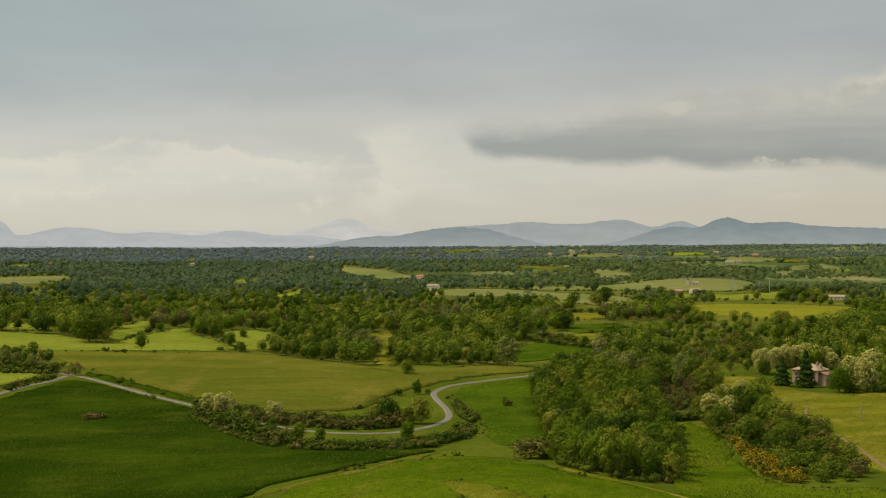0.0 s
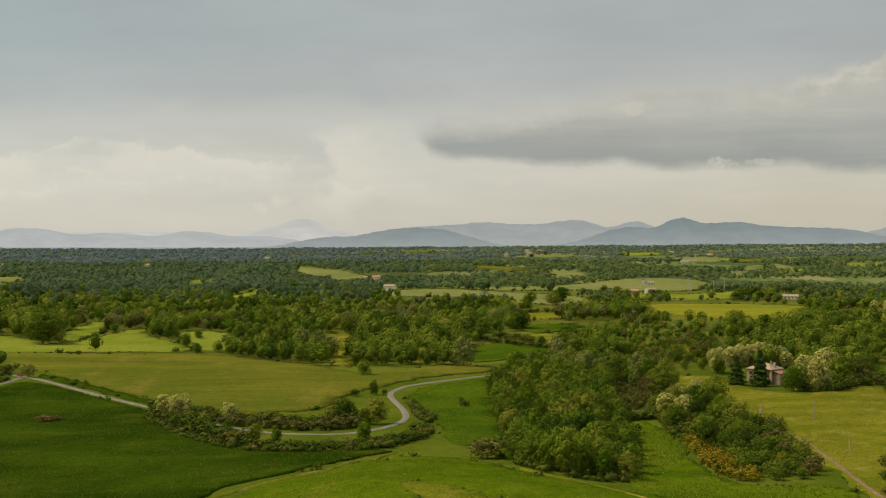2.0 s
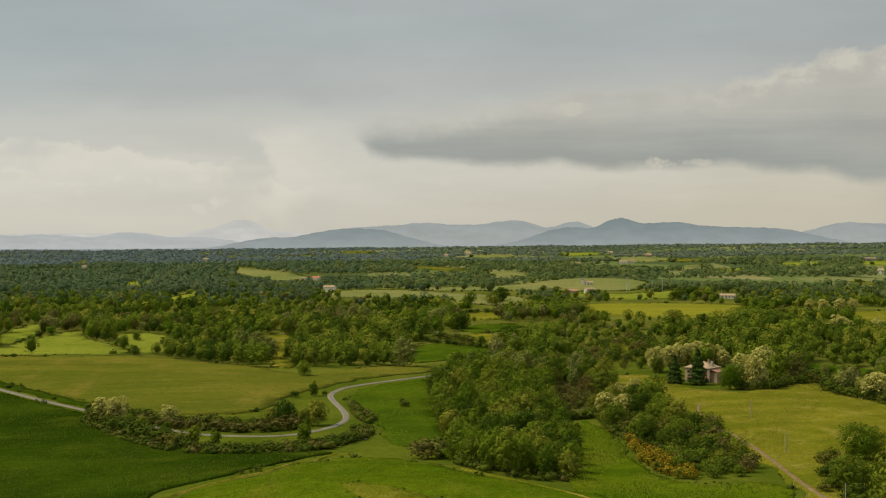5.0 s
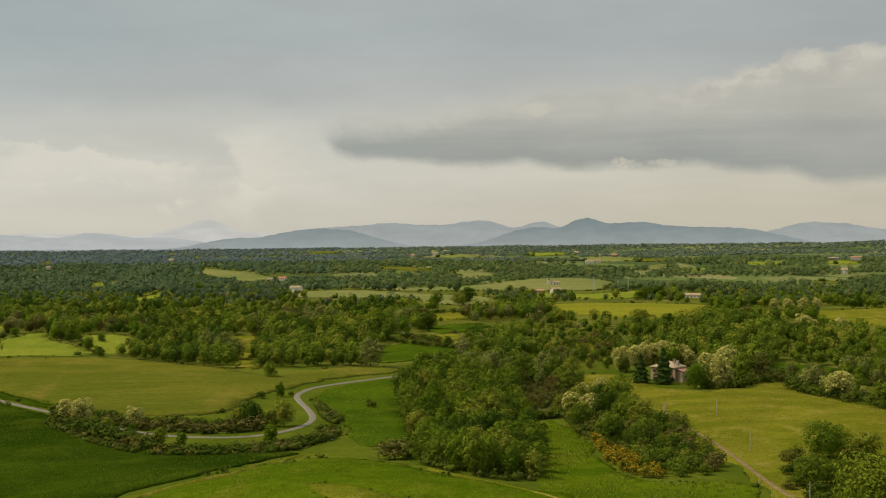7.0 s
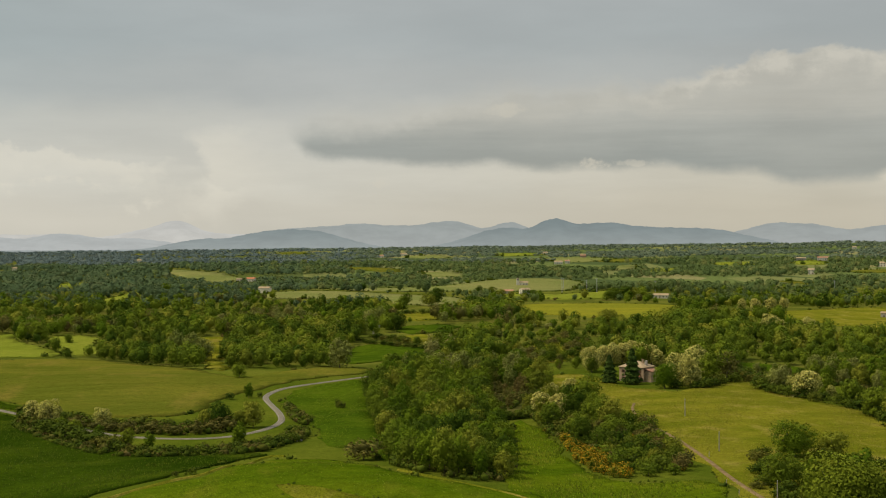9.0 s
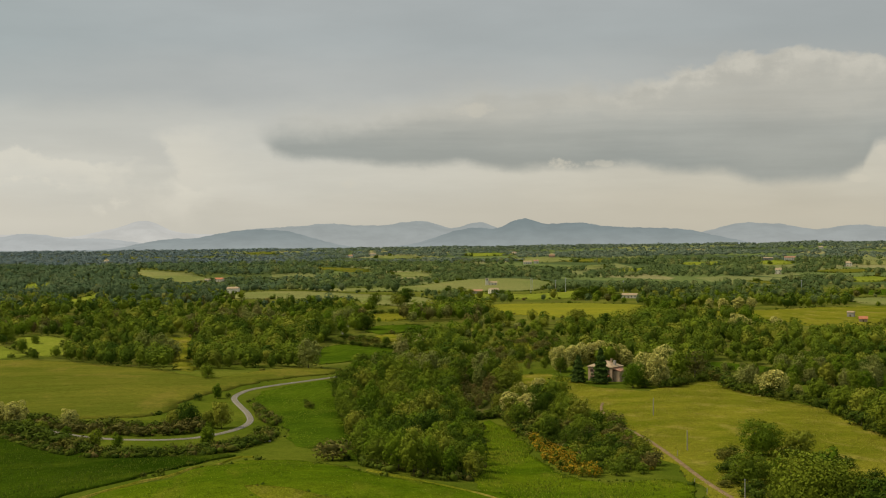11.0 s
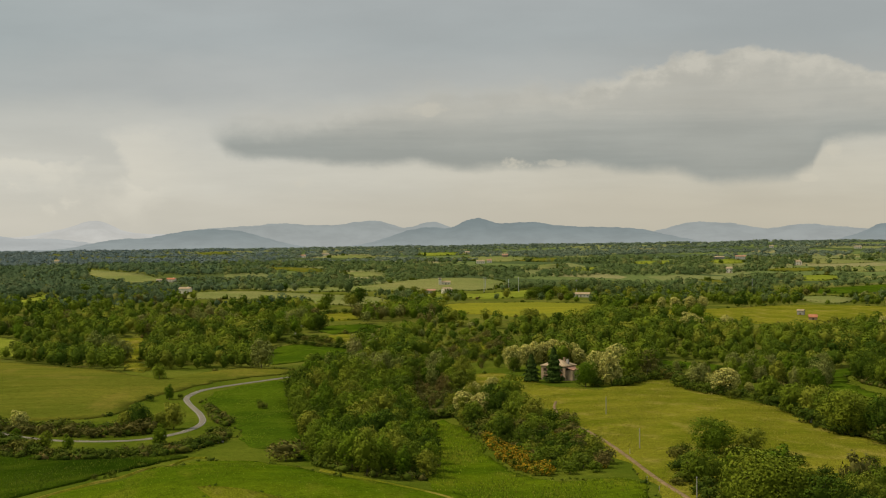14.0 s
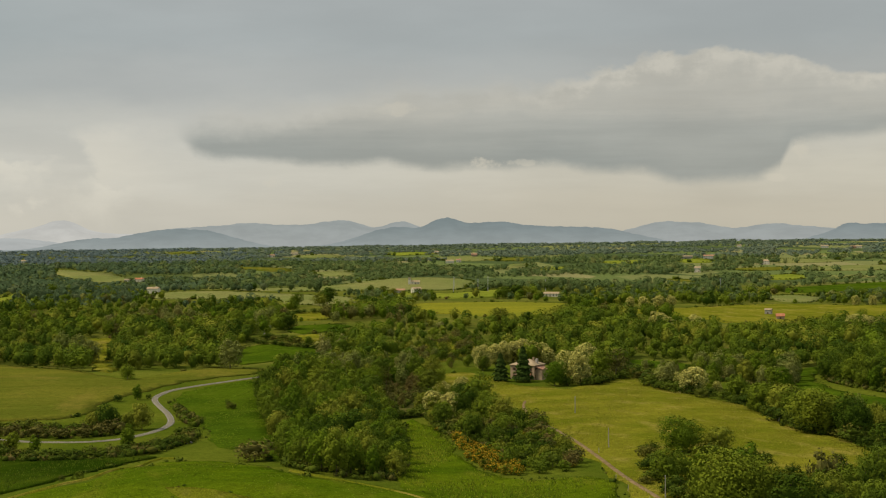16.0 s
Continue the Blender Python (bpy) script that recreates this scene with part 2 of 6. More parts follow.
def grass(name, dark, mid, pale, patch=0.02, rows=None, streak=(1.0, 1.0), amount=0.5, depth=0.5):
    """A field: broad patches, clumps and fine growth; rows: (turn in degrees, spacing) of drilling lines."""
    def build(n):
        at = where(n)
        broad = n.noise(n.scaled(at, streak[0], streak[1], 0.2), patch, 5, 0.6)
        clump = n.noise(n.scaled(at, 1, 1, 0.2), 0.35, 6, 0.7)
        fine = n.noise(at, 2.2, 3, 0.6)
        c = n.mix(n.step(broad, 0.38, 0.62), dark + (1,), mid + (1,))
        c = n.mix(n.math("MULTIPLY", n.step(n.noise(n.scaled(at, streak[1], streak[0], 0.2), patch * 2.7, 4), 0.5, 0.75), amount), c, pale + (1,))
        if rows:
            turn = n.node("ShaderNodeVectorRotate")
            turn.rotation_type = "Z_AXIS"
            n.put(turn.inputs["Vector"], at)
            turn.inputs["Angle"].default_value = radians(rows[0])
            line = n.noise(n.scaled(turn.outputs[0], 1.0 / rows[1], 0.012, 0), 1.0, 3, 0.6)
            c = n.mix(1.0, c, n.ramp(line, [(0.3, 0.91), (0.7, 1.07)]), "MULTIPLY")
        c = n.mix(1.0, c, n.ramp(clump, [(0.25, 0.66), (0.5, 1.0), (0.75, 1.26)]), "MULTIPLY")
        return n.mix(1.0, c, n.ramp(fine, [(0.3, 0.72), (0.7, 1.22)]), "MULTIPLY")

    def relief(n):
        at = where(n)
        return n.math("ADD", n.noise(at, 0.9, 4, 0.65), n.math("MULTIPLY", n.noise(at, 0.12, 3), 1.5)), depth
    return material(name, build, rough=1.0, gloss=0.0, relief=relief)


def foliage(name, dark, light, tint, thin=0.18, vary=1.0):
    """Leaves: tone varies from tree to tree, and from clump to clump."""
    def build(n):
        own = n.node("ShaderNodeObjectInfo").outputs["Random"]
        tone = n.node("ShaderNodeAttribute")
        tone.attribute_name = "tone"
        leaf = n.node("ShaderNodeNewGeometry").outputs["Random Per Island"]
        t = n.math("FRACT", n.math("ADD", own, tone.outputs["Fac"]))
        c = n.mix(t, dark + (1,), light + (1,))
        c = n.mix(n.step(n.math("FRACT", n.math("MULTIPLY", t, 7.3)), 0.72, 1.0), c, tint + (1,))
        return n.mix(1.0, c, n.ramp(leaf, [(0.0, 1 - 0.46 * vary), (1.0, 1 + 0.46 * vary)], "LINEAR"), "MULTIPLY")
    return material(name, build, rough=0.9, gloss=0.04, through_light=thin)


def speckled(name, a, b, scale, rough=0.85, depth=0.02, gloss=0.25, streak=(1, 1, 1)):
    def build(n):
        at = n.scaled(where(n), *streak)
        c = n.mix(n.step(n.noise(at, scale, 5, 0.65), 0.3, 0.7), a + (1,), b + (1,))
        return n.mix(1.0, c, n.ramp(n.noise(at, scale * 9, 3), [(0.3, 0.85), (0.7, 1.12)]), "MULTIPLY")
    return material(name, build, rough=rough, gloss=gloss, relief=lambda n: (n.noise(where(n), scale * 6, 4), depth))




def land_material():
    """Grass near by, the dark floor of the woods, and a patchwork of small fields on the plain."""
    def build(n):
        at = where(n)
        flat = n.scaled(at, 1, 1, 0)
        length = n.node("ShaderNodeVectorMath")
        length.operation = "LENGTH"
        n.put(length.inputs[0], flat)
        way = n.math("ADD", length.outputs["Value"], n.math("MULTIPLY", n.math("SUBTRACT", n.noise(flat, 0.01, 3), 0.5), 160))
        broad = n.noise(flat, 0.02, 5, 0.6)
        near = n.mix(n.step(broad, 0.35, 0.65), (0.080, 0.115, 0.009), (0.135, 0.160, 0.016))
        wood = n.mix(n.step(broad, 0.35, 0.65), (0.105, 0.130, 0.017), (0.180, 0.188, 0.030))
        wood = n.mix(n.math("MULTIPLY", n.step(n.noise(flat, 0.035, 5, 0.65), 0.55, 0.7), 0.6), wood, (0.15, 0.115, 0.035))
        cells = n.node("ShaderNodeTexVoronoi")
        n.put(cells.inputs["Vector"], n.scaled(flat, 1.0, 0.42, 0))
        cells.inputs["Scale"].default_value = 0.0085
        plot = n.node("ShaderNodeSeparateColor")
        n.put(plot.inputs[0], cells.outputs["Color"])
        far = n.ramp(plot.outputs[0], [(0.0, (0.09, 0.125, 0.045)), (0.35, (0.155, 0.20, 0.062)), (0.6, (0.22, 0.24, 0.085)), (0.85, (0.29, 0.275, 0.12))], "CONSTANT")
        c = n.mix(n.step(way, 760, 860), near, wood)
        split = n.node("ShaderNodeSeparateXYZ")
        n.put(split.inputs[0], flat)
        c = n.mix(n.math("MULTIPLY", n.step(way, 1750, 1950), n.step(split.outputs[0], -250, 150)), c, far)
        clump = n.noise(flat, 0.35, 6, 0.7)
        c = n.mix(1.0, c, n.ramp(clump, [(0.25, 0.62), (0.5, 1.0), (0.75, 1.3)]), "MULTIPLY")
        return n.mix(1.0, c, n.ramp(n.noise(flat, 2.2, 3, 0.6), [(0.3, 0.74), (0.7, 1.2)]), "MULTIPLY")
    return material("valley_land", build, rough=1.0, gloss=0.0, relief=lambda n: (n.noise(where(n), 0.5, 4, 0.65), 0.6))


M_GROUND = land_material()
M_CROP = grass("green_crop", (0.027, 0.055, 0.003), (0.058, 0.098, 0.005), (0.105, 0.136, 0.011), 0.012, rows=(52, 2.2), amount=0.55, depth=1.0)
M_MOUND = grass("short_meadow", (0.072, 0.122, 0.004), (0.118, 0.166, 0.006), (0.225, 0.205, 0.024), 0.022, rows=(62, 1.6), streak=(0.45, 1.3), amount=0.5)
M_OLIVE = grass("ripening_barley", (0.120, 0.140, 0.015), (0.176, 0.174, 0.021), (0.245, 0.196, 0.037), 0.011, rows=(80, 3.5), streak=(0.5, 1.4), amount=0.7)
M_BRIGHT = grass("young_wheat", (0.205, 0.250, 0.025), (0.252, 0.285, 0.033), (0.31, 0.30, 0.052), 0.012, rows=(35, 3.0), amount=0.4)
M_PASTURE = grass("dry_pasture", (0.165, 0.185, 0.012), (0.250, 0.240, 0.022), (0.37, 0.30, 0.065), 0.026, streak=(0.7, 1.2), amount=0.75, depth=1.0)
M_CLOVER = grass("lush_clover", (0.052, 0.096, 0.005), (0.084, 0.132, 0.007), (0.130, 0.165, 0.015), 0.020, rows=(20, 2.4), amount=0.5)
M_YELLOW = grass("yellow_rape", (0.225, 0.232, 0.022), (0.290, 0.275, 0.024), (0.21, 0.23, 0.03), 0.010, streak=(0.4, 1.5), amount=0.4)
M_PALE = grass("pale_hay", (0.195, 0.225, 0.062), (0.245, 0.25, 0.08), (0.31, 0.28, 0.11), 0.008, amount=0.5)
M_SCRUB = grass("dry_scrub_floor", (0.075, 0.09, 0.018), (0.12, 0.115, 0.03), (0.17, 0.13, 0.05), 0.03)
M_ASPHALT = speckled("grey_asphalt", (0.215, 0.190, 0.148), (0.275, 0.245, 0.195), 0.25, 0.95, 0.01, 0.05)
M_DIRT = speckled("earth_track", (0.20, 0.135, 0.065), (0.32, 0.225, 0.12), 0.3, 0.95, 0.05, 0.05)
M_LINE = speckled("worn_road_paint", (0.34, 0.33, 0.30), (0.46, 0.45, 0.42), 0.8, 0.7, 0.003)
M_LEAF = foliage("oak_leaves", (0.050, 0.090, 0.008), (0.182, 0.236, 0.018), (0.250, 0.262, 0.029), 0.07, 0.30)
M_HEDGE = foliage("hedge_leaves", (0.050, 0.082, 0.009), (0.115, 0.150, 0.015), (0.145, 0.140, 0.024), 0.06, 0.30)
M_LEAF_BRIGHT = foliage("fresh_leaves", (0.088, 0.152, 0.008), (0.152, 0.215, 0.013), (0.190, 0.228, 0.019), 0.08, 0.30)
M_LEAF_DULL = foliage("budding_leaves", (0.120, 0.118, 0.028), (0.175, 0.160, 0.038), (0.20, 0.150, 0.045))
M_LEAF_PALE = foliage("grey_green_leaves", (0.19, 0.22, 0.045), (0.26, 0.27, 0.07), (0.28, 0.27, 0.08))
M_NEEDLE = foliage("dark_needles", (0.046, 0.080, 0.014), (0.064, 0.100, 0.018), (0.060, 0.092, 0.018), 0.06)
M_BLOSSOM = foliage("cream_blossom", (0.66, 0.60, 0.17), (0.74, 0.67, 0.20), (0.58, 0.55, 0.13), 0.3, 0.5)
M_GORSE = foliage("yellow_gorse_flower", (0.52, 0.30, 0.02), (0.62, 0.38, 0.025), (0.36, 0.28, 0.03), 0.15)
# far leaf colours have haze painted in: paler and bluer with distance
M_FAR_LEAF = foliage("haze_tinted_woods", (0.090, 0.138, 0.046), (0.155, 0.205, 0.062), (0.205, 0.228, 0.072), 0.15, 0.30)
M_HAZY_LEAF = foliage("bluer_haze_tinted_woods", (0.090, 0.140, 0.064), (0.122, 0.172, 0.076), (0.150, 0.186, 0.082), 0.08, 0.12)
M_FARTHEST_LEAF = foliage("haze_tinted_horizon_woods", (0.142, 0.190, 0.128), (0.172, 0.218, 0.142), (0.198, 0.232, 0.148), 0.1, 0.12)
M_HORIZON_LEAF = foliage("bluer_haze_tinted_horizon_woods", (0.136, 0.186, 0.188), (0.156, 0.206, 0.204), (0.170, 0.212, 0.200), 0.1, 0.10)
M_BARK = speckled("grey_brown_bark", (0.08, 0.06, 0.042), (0.15, 0.12, 0.09), 1.5, 0.95, 0.05, streak=(1, 1, 0.3))
M_DEADWOOD = speckled("bleached_wood", (0.42, 0.38, 0.32), (0.55, 0.50, 0.43), 1.2, 0.9, 0.03, streak=(1, 1, 0.3))
M_POLE = speckled("weathered_pole_wood", (0.34, 0.31, 0.25), (0.46, 0.42, 0.35), 2.0, 0.9, 0.02, streak=(1, 1, 0.2))
M_WALL_PINK = speckled("faded_pink_plaster", (0.40, 0.285, 0.19), (0.51, 0.375, 0.265), 0.35, 0.9, 0.02, 0.05)
M_WALL_WHITE = speckled("white_plaster", (0.74, 0.68, 0.56), (0.83, 0.78, 0.66), 0.3, 0.9, 0.01, 0.05)
M_WALL_STONE = speckled("grey_stone", (0.34, 0.31, 0.27), (0.48, 0.44, 0.39), 0.5, 0.9, 0.05)
M_ROOF = speckled("clay_roof_tiles", (0.42, 0.20, 0.12), (0.55, 0.32, 0.21), 0.6, 0.85, 0.05)
M_ROOF_PALE = speckled("lichened_roof_tiles", (0.42, 0.31, 0.19), (0.54, 0.41, 0.27), 0.5, 0.9, 0.05, 0.05)
M_ROOF_RED = speckled("orange_roof_tiles", (0.50, 0.17, 0.08), (0.60, 0.26, 0.14), 0.6, 0.85, 0.05)
M_DARK = speckled("dark_window_glass", (0.02, 0.022, 0.025), (0.04, 0.042, 0.045), 0.8, 0.15, 0.0, gloss=0.6)
M_WOOD = speckled("brown_shutter_wood", (0.10, 0.06, 0.035), (0.17, 0.11, 0.06), 1.0, 0.8, 0.01)
M_METAL = speckled("galvanised_steel", (0.45, 0.46, 0.47), (0.55, 0.56, 0.57), 1.0, 0.5, 0.002)
M_RED_PAINT = speckled("red_car_paint", (0.50, 0.06, 0.03), (0.56, 0.08, 0.04), 1.0, 0.3, 0.0, gloss=0.6)
M_RUBBER = speckled("black_rubber", (0.02, 0.02, 0.02), (0.035, 0.035, 0.035), 3.0, 0.8, 0.002)


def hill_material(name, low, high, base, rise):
    """Far backdrop hills: haze painted as a glowing colour, paler towards the foot."""
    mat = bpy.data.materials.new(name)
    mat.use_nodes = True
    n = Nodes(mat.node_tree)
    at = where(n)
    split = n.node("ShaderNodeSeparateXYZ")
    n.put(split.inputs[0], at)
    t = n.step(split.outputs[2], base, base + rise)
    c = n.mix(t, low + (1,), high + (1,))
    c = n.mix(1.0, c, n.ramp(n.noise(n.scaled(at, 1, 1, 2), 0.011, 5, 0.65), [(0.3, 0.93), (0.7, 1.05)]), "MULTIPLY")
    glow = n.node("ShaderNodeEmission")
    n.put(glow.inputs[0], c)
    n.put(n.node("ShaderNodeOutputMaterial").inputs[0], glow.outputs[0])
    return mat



from mathutils import geometry


# ---- mesh helpers ----
def mesh_object(name, verts, faces, mat, parent=None, smooth=False, tone=None, normals=None):
    """One mesh object from arrays of corners and faces; normals: the way that each corner of a leafy mass faces."""
    me = bpy.data.meshes.new(name)
    verts, faces = np.asarray(verts, np.float32), np.asarray(faces, np.int32)
    k = faces.shape[1]
    me.vertices.add(len(verts))
    me.vertices.foreach_set("co", verts.ravel())
    me.loops.add(faces.size)
    me.loops.foreach_set("vertex_index", faces.ravel())
    me.polygons.add(len(faces))
    me.polygons.foreach_set("loop_start", np.arange(0, faces.size, k, dtype=np.int32))
    if smooth:
        me.polygons.foreach_set("use_smooth", np.ones(len(faces), bool))
    if tone is not None:
        me.attributes.new("tone", "FLOAT", "POINT").data.foreach_set("value", np.asarray(tone, np.float32))
    me.update(calc_edges=True)
    if normals is not None:
        me.attributes.new("custom_normal", "FLOAT_VECTOR", "POINT").data.foreach_set("vector", np.asarray(normals, np.float32).ravel())
    me.materials.append(mat)
    ob = new(name, me)
    if parent:
        ob.parent = parent
    return ob


def part(name, bm, mat, parent, label="", smooth=False):
    """Links a bmesh as one mesh object under a thing or a part."""
    me = bpy.data.meshes.new(name)
    bmesh.ops.recalc_face_normals(bm, faces=bm.faces)
    for f in bm.faces:
        f.smooth = smooth
    bm.to_mesh(me)
    bm.free()
    me.materials.append(mat)
    ob = new(name, me)
    ob.parent = parent
    return tagged(ob, label)


def box_into(bm, x0, y0, z0, x1, y1, z1):
    made = bmesh.ops.create_cube(bm, size=1.0, matrix=Matrix.LocRotScale(((x0 + x1) / 2, (y0 + y1) / 2, (z0 + z1) / 2), None, (x1 - x0, y1 - y0, z1 - z0)))
    return made["verts"]


def box(x0, y0, z0, x1, y1, z1, bevel=0.0):
    bm = bmesh.new()
    box_into(bm, x0, y0, z0, x1, y1, z1)
    if bevel:
        bmesh.ops.bevel(bm, geom=bm.edges[:], offset=bevel, segments=2, affect="EDGES")
    return bm


def rod(a, b, ra, rb, sides=8, bm=None):
    """A tapered round bar from a to b."""
    bm = bm or bmesh.new()
    a, b = Vector(a), Vector(b)
    turn = (b - a).to_track_quat("Z", "Y").to_matrix().to_4x4()
    bmesh.ops.create_cone(bm, cap_ends=True, segments=sides, radius1=ra, radius2=rb, depth=(b - a).length, matrix=Matrix.Translation((a + b) / 2) @ turn)
    return bm


def rounded(points, closed, step):
    """A smooth line through the points, with a point about every step metres."""
    p = np.array(points, float)
    n = len(p)
    out = []
    for i in range(n if closed else n - 1):
        if closed:
            a, b, c, d = p[i - 1], p[i], p[(i + 1) % n], p[(i + 2) % n]
        else:
            a, b, c, d = p[max(i - 1, 0)], p[i], p[i + 1], p[min(i + 2, n - 1)]
        k = max(2, int(np.hypot(*(c - b)) / step))
        s = np.linspace(0, 1, k, endpoint=False)[:, None]
        out.append(0.5 * ((2 * b) + (c - a) * s + (2 * a - 5 * b + 4 * c - d) * s * s + (3 * b - a - 3 * c + d) * s ** 3))
    if not closed:
        out.append(p[-1:])
    return np.vstack(out)


def inside(poly, x, y):
    """Which of the points x, y lie in the closed line poly."""
    x, y = np.asarray(x, float), np.asarray(y, float)
    result = np.zeros(x.shape, bool)
    x0, y0 = poly[-1]
    for x1, y1 in poly:
        if y0 != y1:
            result ^= ((y1 > y) != (y0 > y)) & (x < (x0 - x1) * (y - y1) / (y0 - y1) + x1)
        x0, y0 = x1, y1
    return result


def thing(name, x, y, turn=0.0, sink=0.0):
    """An Empty at the base of a thing that stands on the ground at x, y."""
    ob = new(name)
    ob.matrix_basis = pose(x, y, float(height(x, y)) - sink, 0, 0, turn)
    return ob


SEEN = []  # ground behind houses, over which no tree may stand in the way
COPSES = []  # closed lines of copses, under which bushes grow
THIN = []  # closed lines of scrub, where trees stand low and apart
OPEN = []  # closed lines of fields, in which no wood grows
FIELD_EDGE = {}  # the border of the largest near field of each name
EDGES = []  # the fields' borders, with their distance
LANES = []  # centre lines of roads with their half widths


def field(name, mat, points, tall, label, step=None, category="field"):
    """A crop or meadow as a sheet of growth that stands a little proud of the ground."""
    line = np.array(points, float)
    far = float(np.hypot(*line.mean(0)))
    step = step or max(4.0, far / 90)
    edge = rounded(line, True, step)
    edge = edge + 0.0022 * far * np.column_stack([np.sin(edge[:, 0] / 5.1 + edge[:, 1] / 7.7) + 0.7 * np.sin(edge[:, 1] / 3.3), np.sin(edge[:, 1] / 6.3 - edge[:, 0] / 4.9)])
    OPEN.append(edge)
    EDGES.append((edge, far))
    if name not in FIELD_EDGE or far < 800 and len(edge) > len(FIELD_EDGE[name]):
        FIELD_EDGE[name] = edge
    lo, hi = edge.min(0), edge.max(0)
    gx, gy = np.meshgrid(np.arange(lo[0], hi[0], step), np.arange(lo[1], hi[1], step * 1.3))
    gx, gy = gx.ravel(), gy.ravel()
    keep = inside(edge, gx, gy)
    pts = [Vector(p) for p in edge] + [Vector(p) for p in np.stack([gx[keep], gy[keep]], 1)]
    n = len(edge)
    v, _, f, *_ = geometry.delaunay_2d_cdt(pts, [(i, (i + 1) % n) for i in range(n)], [], 1, 0.01)
    xy = np.array([(p.x, p.y) for p in v])
    tris = np.array([t for t in f if len(t) == 3], np.int32)
    top = np.column_stack([xy, height(xy[:, 0], xy[:, 1]) + tall])
    # a skirt round the edge, down into the ground
    count = {}
    for a, b, c in tris:
        for e in ((a, b), (b, c), (c, a)):
            count[tuple(sorted(e))] = count.get(tuple(sorted(e)), 0) + 1
    rim = [e for e, k in count.items() if k == 1]
    low = top.copy()
    low[:, 2] -= tall + 0.4
    m = len(top)
    skirt = [(a, b, b + m) for a, b in rim] + [(a, b + m, a + m) for a, b in rim]
    ob = mesh_object(name, np.vstack([top, low]), np.vstack([tris, np.array(skirt, np.int32)]), mat)
    return tagged(ob, label, category, kind="structure")


def lane(name, mat, points, width, label, step=3.0, lift=0.22, category="road"):
    """A road that follows the ground on a low bed."""
    line = rounded(points, False, step)
    LANES.append((line, width / 2))
    along = np.gradient(line, axis=0)
    along /= np.linalg.norm(along, axis=1)[:, None]
    side = np.column_stack([along[:, 1], -along[:, 0]])
    z = height(line[:, 0], line[:, 1])
    rows = []
    for off, up in ((-width / 2 - 0.7, -0.5), (-width / 2, lift), (-width / 4, lift + 0.04), (0, lift + 0.06), (width / 4, lift + 0.04), (width / 2, lift), (width / 2 + 0.7, -0.5)):
        q = line + side * off
        rows.append(np.column_stack([q, (z + height(q[:, 0], q[:, 1])) / 2 + up]))
    n, k = len(line), len(rows)
    verts = np.stack(rows, 1).reshape(-1, 3)
    quads = [(i * k + j, i * k + j + 1, (i + 1) * k + j + 1, (i + 1) * k + j) for i in range(n - 1) for j in range(k - 1)]
    ob = mesh_object(name, verts, quads, mat, smooth=True)
    return tagged(ob, label, category, kind="structure")


def lane_line(points, width, offset, wide, parent, name="edge_line"):
    """A painted line along a road."""
    line = rounded(points, False, 3.0)
    along = np.gradient(line, axis=0)
    along /= np.linalg.norm(along, axis=1)[:, None]
    side = np.column_stack([along[:, 1], -along[:, 0]])
    z = height(line[:, 0], line[:, 1])
    rows = []
    for off in (offset - wide / 2, offset + wide / 2):
        q = line + side * off
        rows.append(np.column_stack([q, (z + height(q[:, 0], q[:, 1])) / 2 + 0.27]))
    verts = np.stack(rows, 1).reshape(-1, 3)
    quads = [(i * 2, i * 2 + 1, i * 2 + 3, i * 2 + 2) for i in range(len(line) - 1)]
    return mesh_object(name, verts, quads, M_LINE, parent)


# ---- trees ----
def unit(rng, n, rise=0.0):
    d = rng.normal(size=(n, 3))
    d[:, 2] += rise
    return d / np.linalg.norm(d, axis=1)[:, None]


def leaf_sprays(rng, at, normal, size, loose=0.42):
    """Leaf sprays: small three-cornered blades at the points, roughly across the normals."""
    n = len(at)
    nn = normal + loose * rng.normal(size=(n, 3))
    nn /= np.linalg.norm(nn, axis=1)[:, None]
    a = np.cross(nn, unit(rng, n))
    a /= np.linalg.norm(a, axis=1)[:, None] + 1e-9
    b = np.cross(nn, a)
    s = (size * rng.uniform(0.6, 1.4, n))[:, None]
    k = rng.uniform(0.6, 1.0, (n, 1))
    q = np.stack([at + a * s, at - a * s * 0.6 + b * s * k + nn * s * 0.15, at - a * s * 0.5 - b * s * k], 1)
    return q.reshape(-1, 3), np.arange(n * 3, dtype=np.int32).reshape(-1, 3)


BALLS = {}


def ico(level=1):
    """Corners and triangles of a coarse ball, for the dense heart of a crown."""
    if level not in BALLS:
        bm = bmesh.new()
        bmesh.ops.create_icosphere(bm, subdivisions=level, radius=1.0)
        BALLS[level] = (np.array([v.co for v in bm.verts]), np.array([[v.index for v in f.verts] for f in bm.faces], np.int32))
        bm.free()
    return BALLS[level]


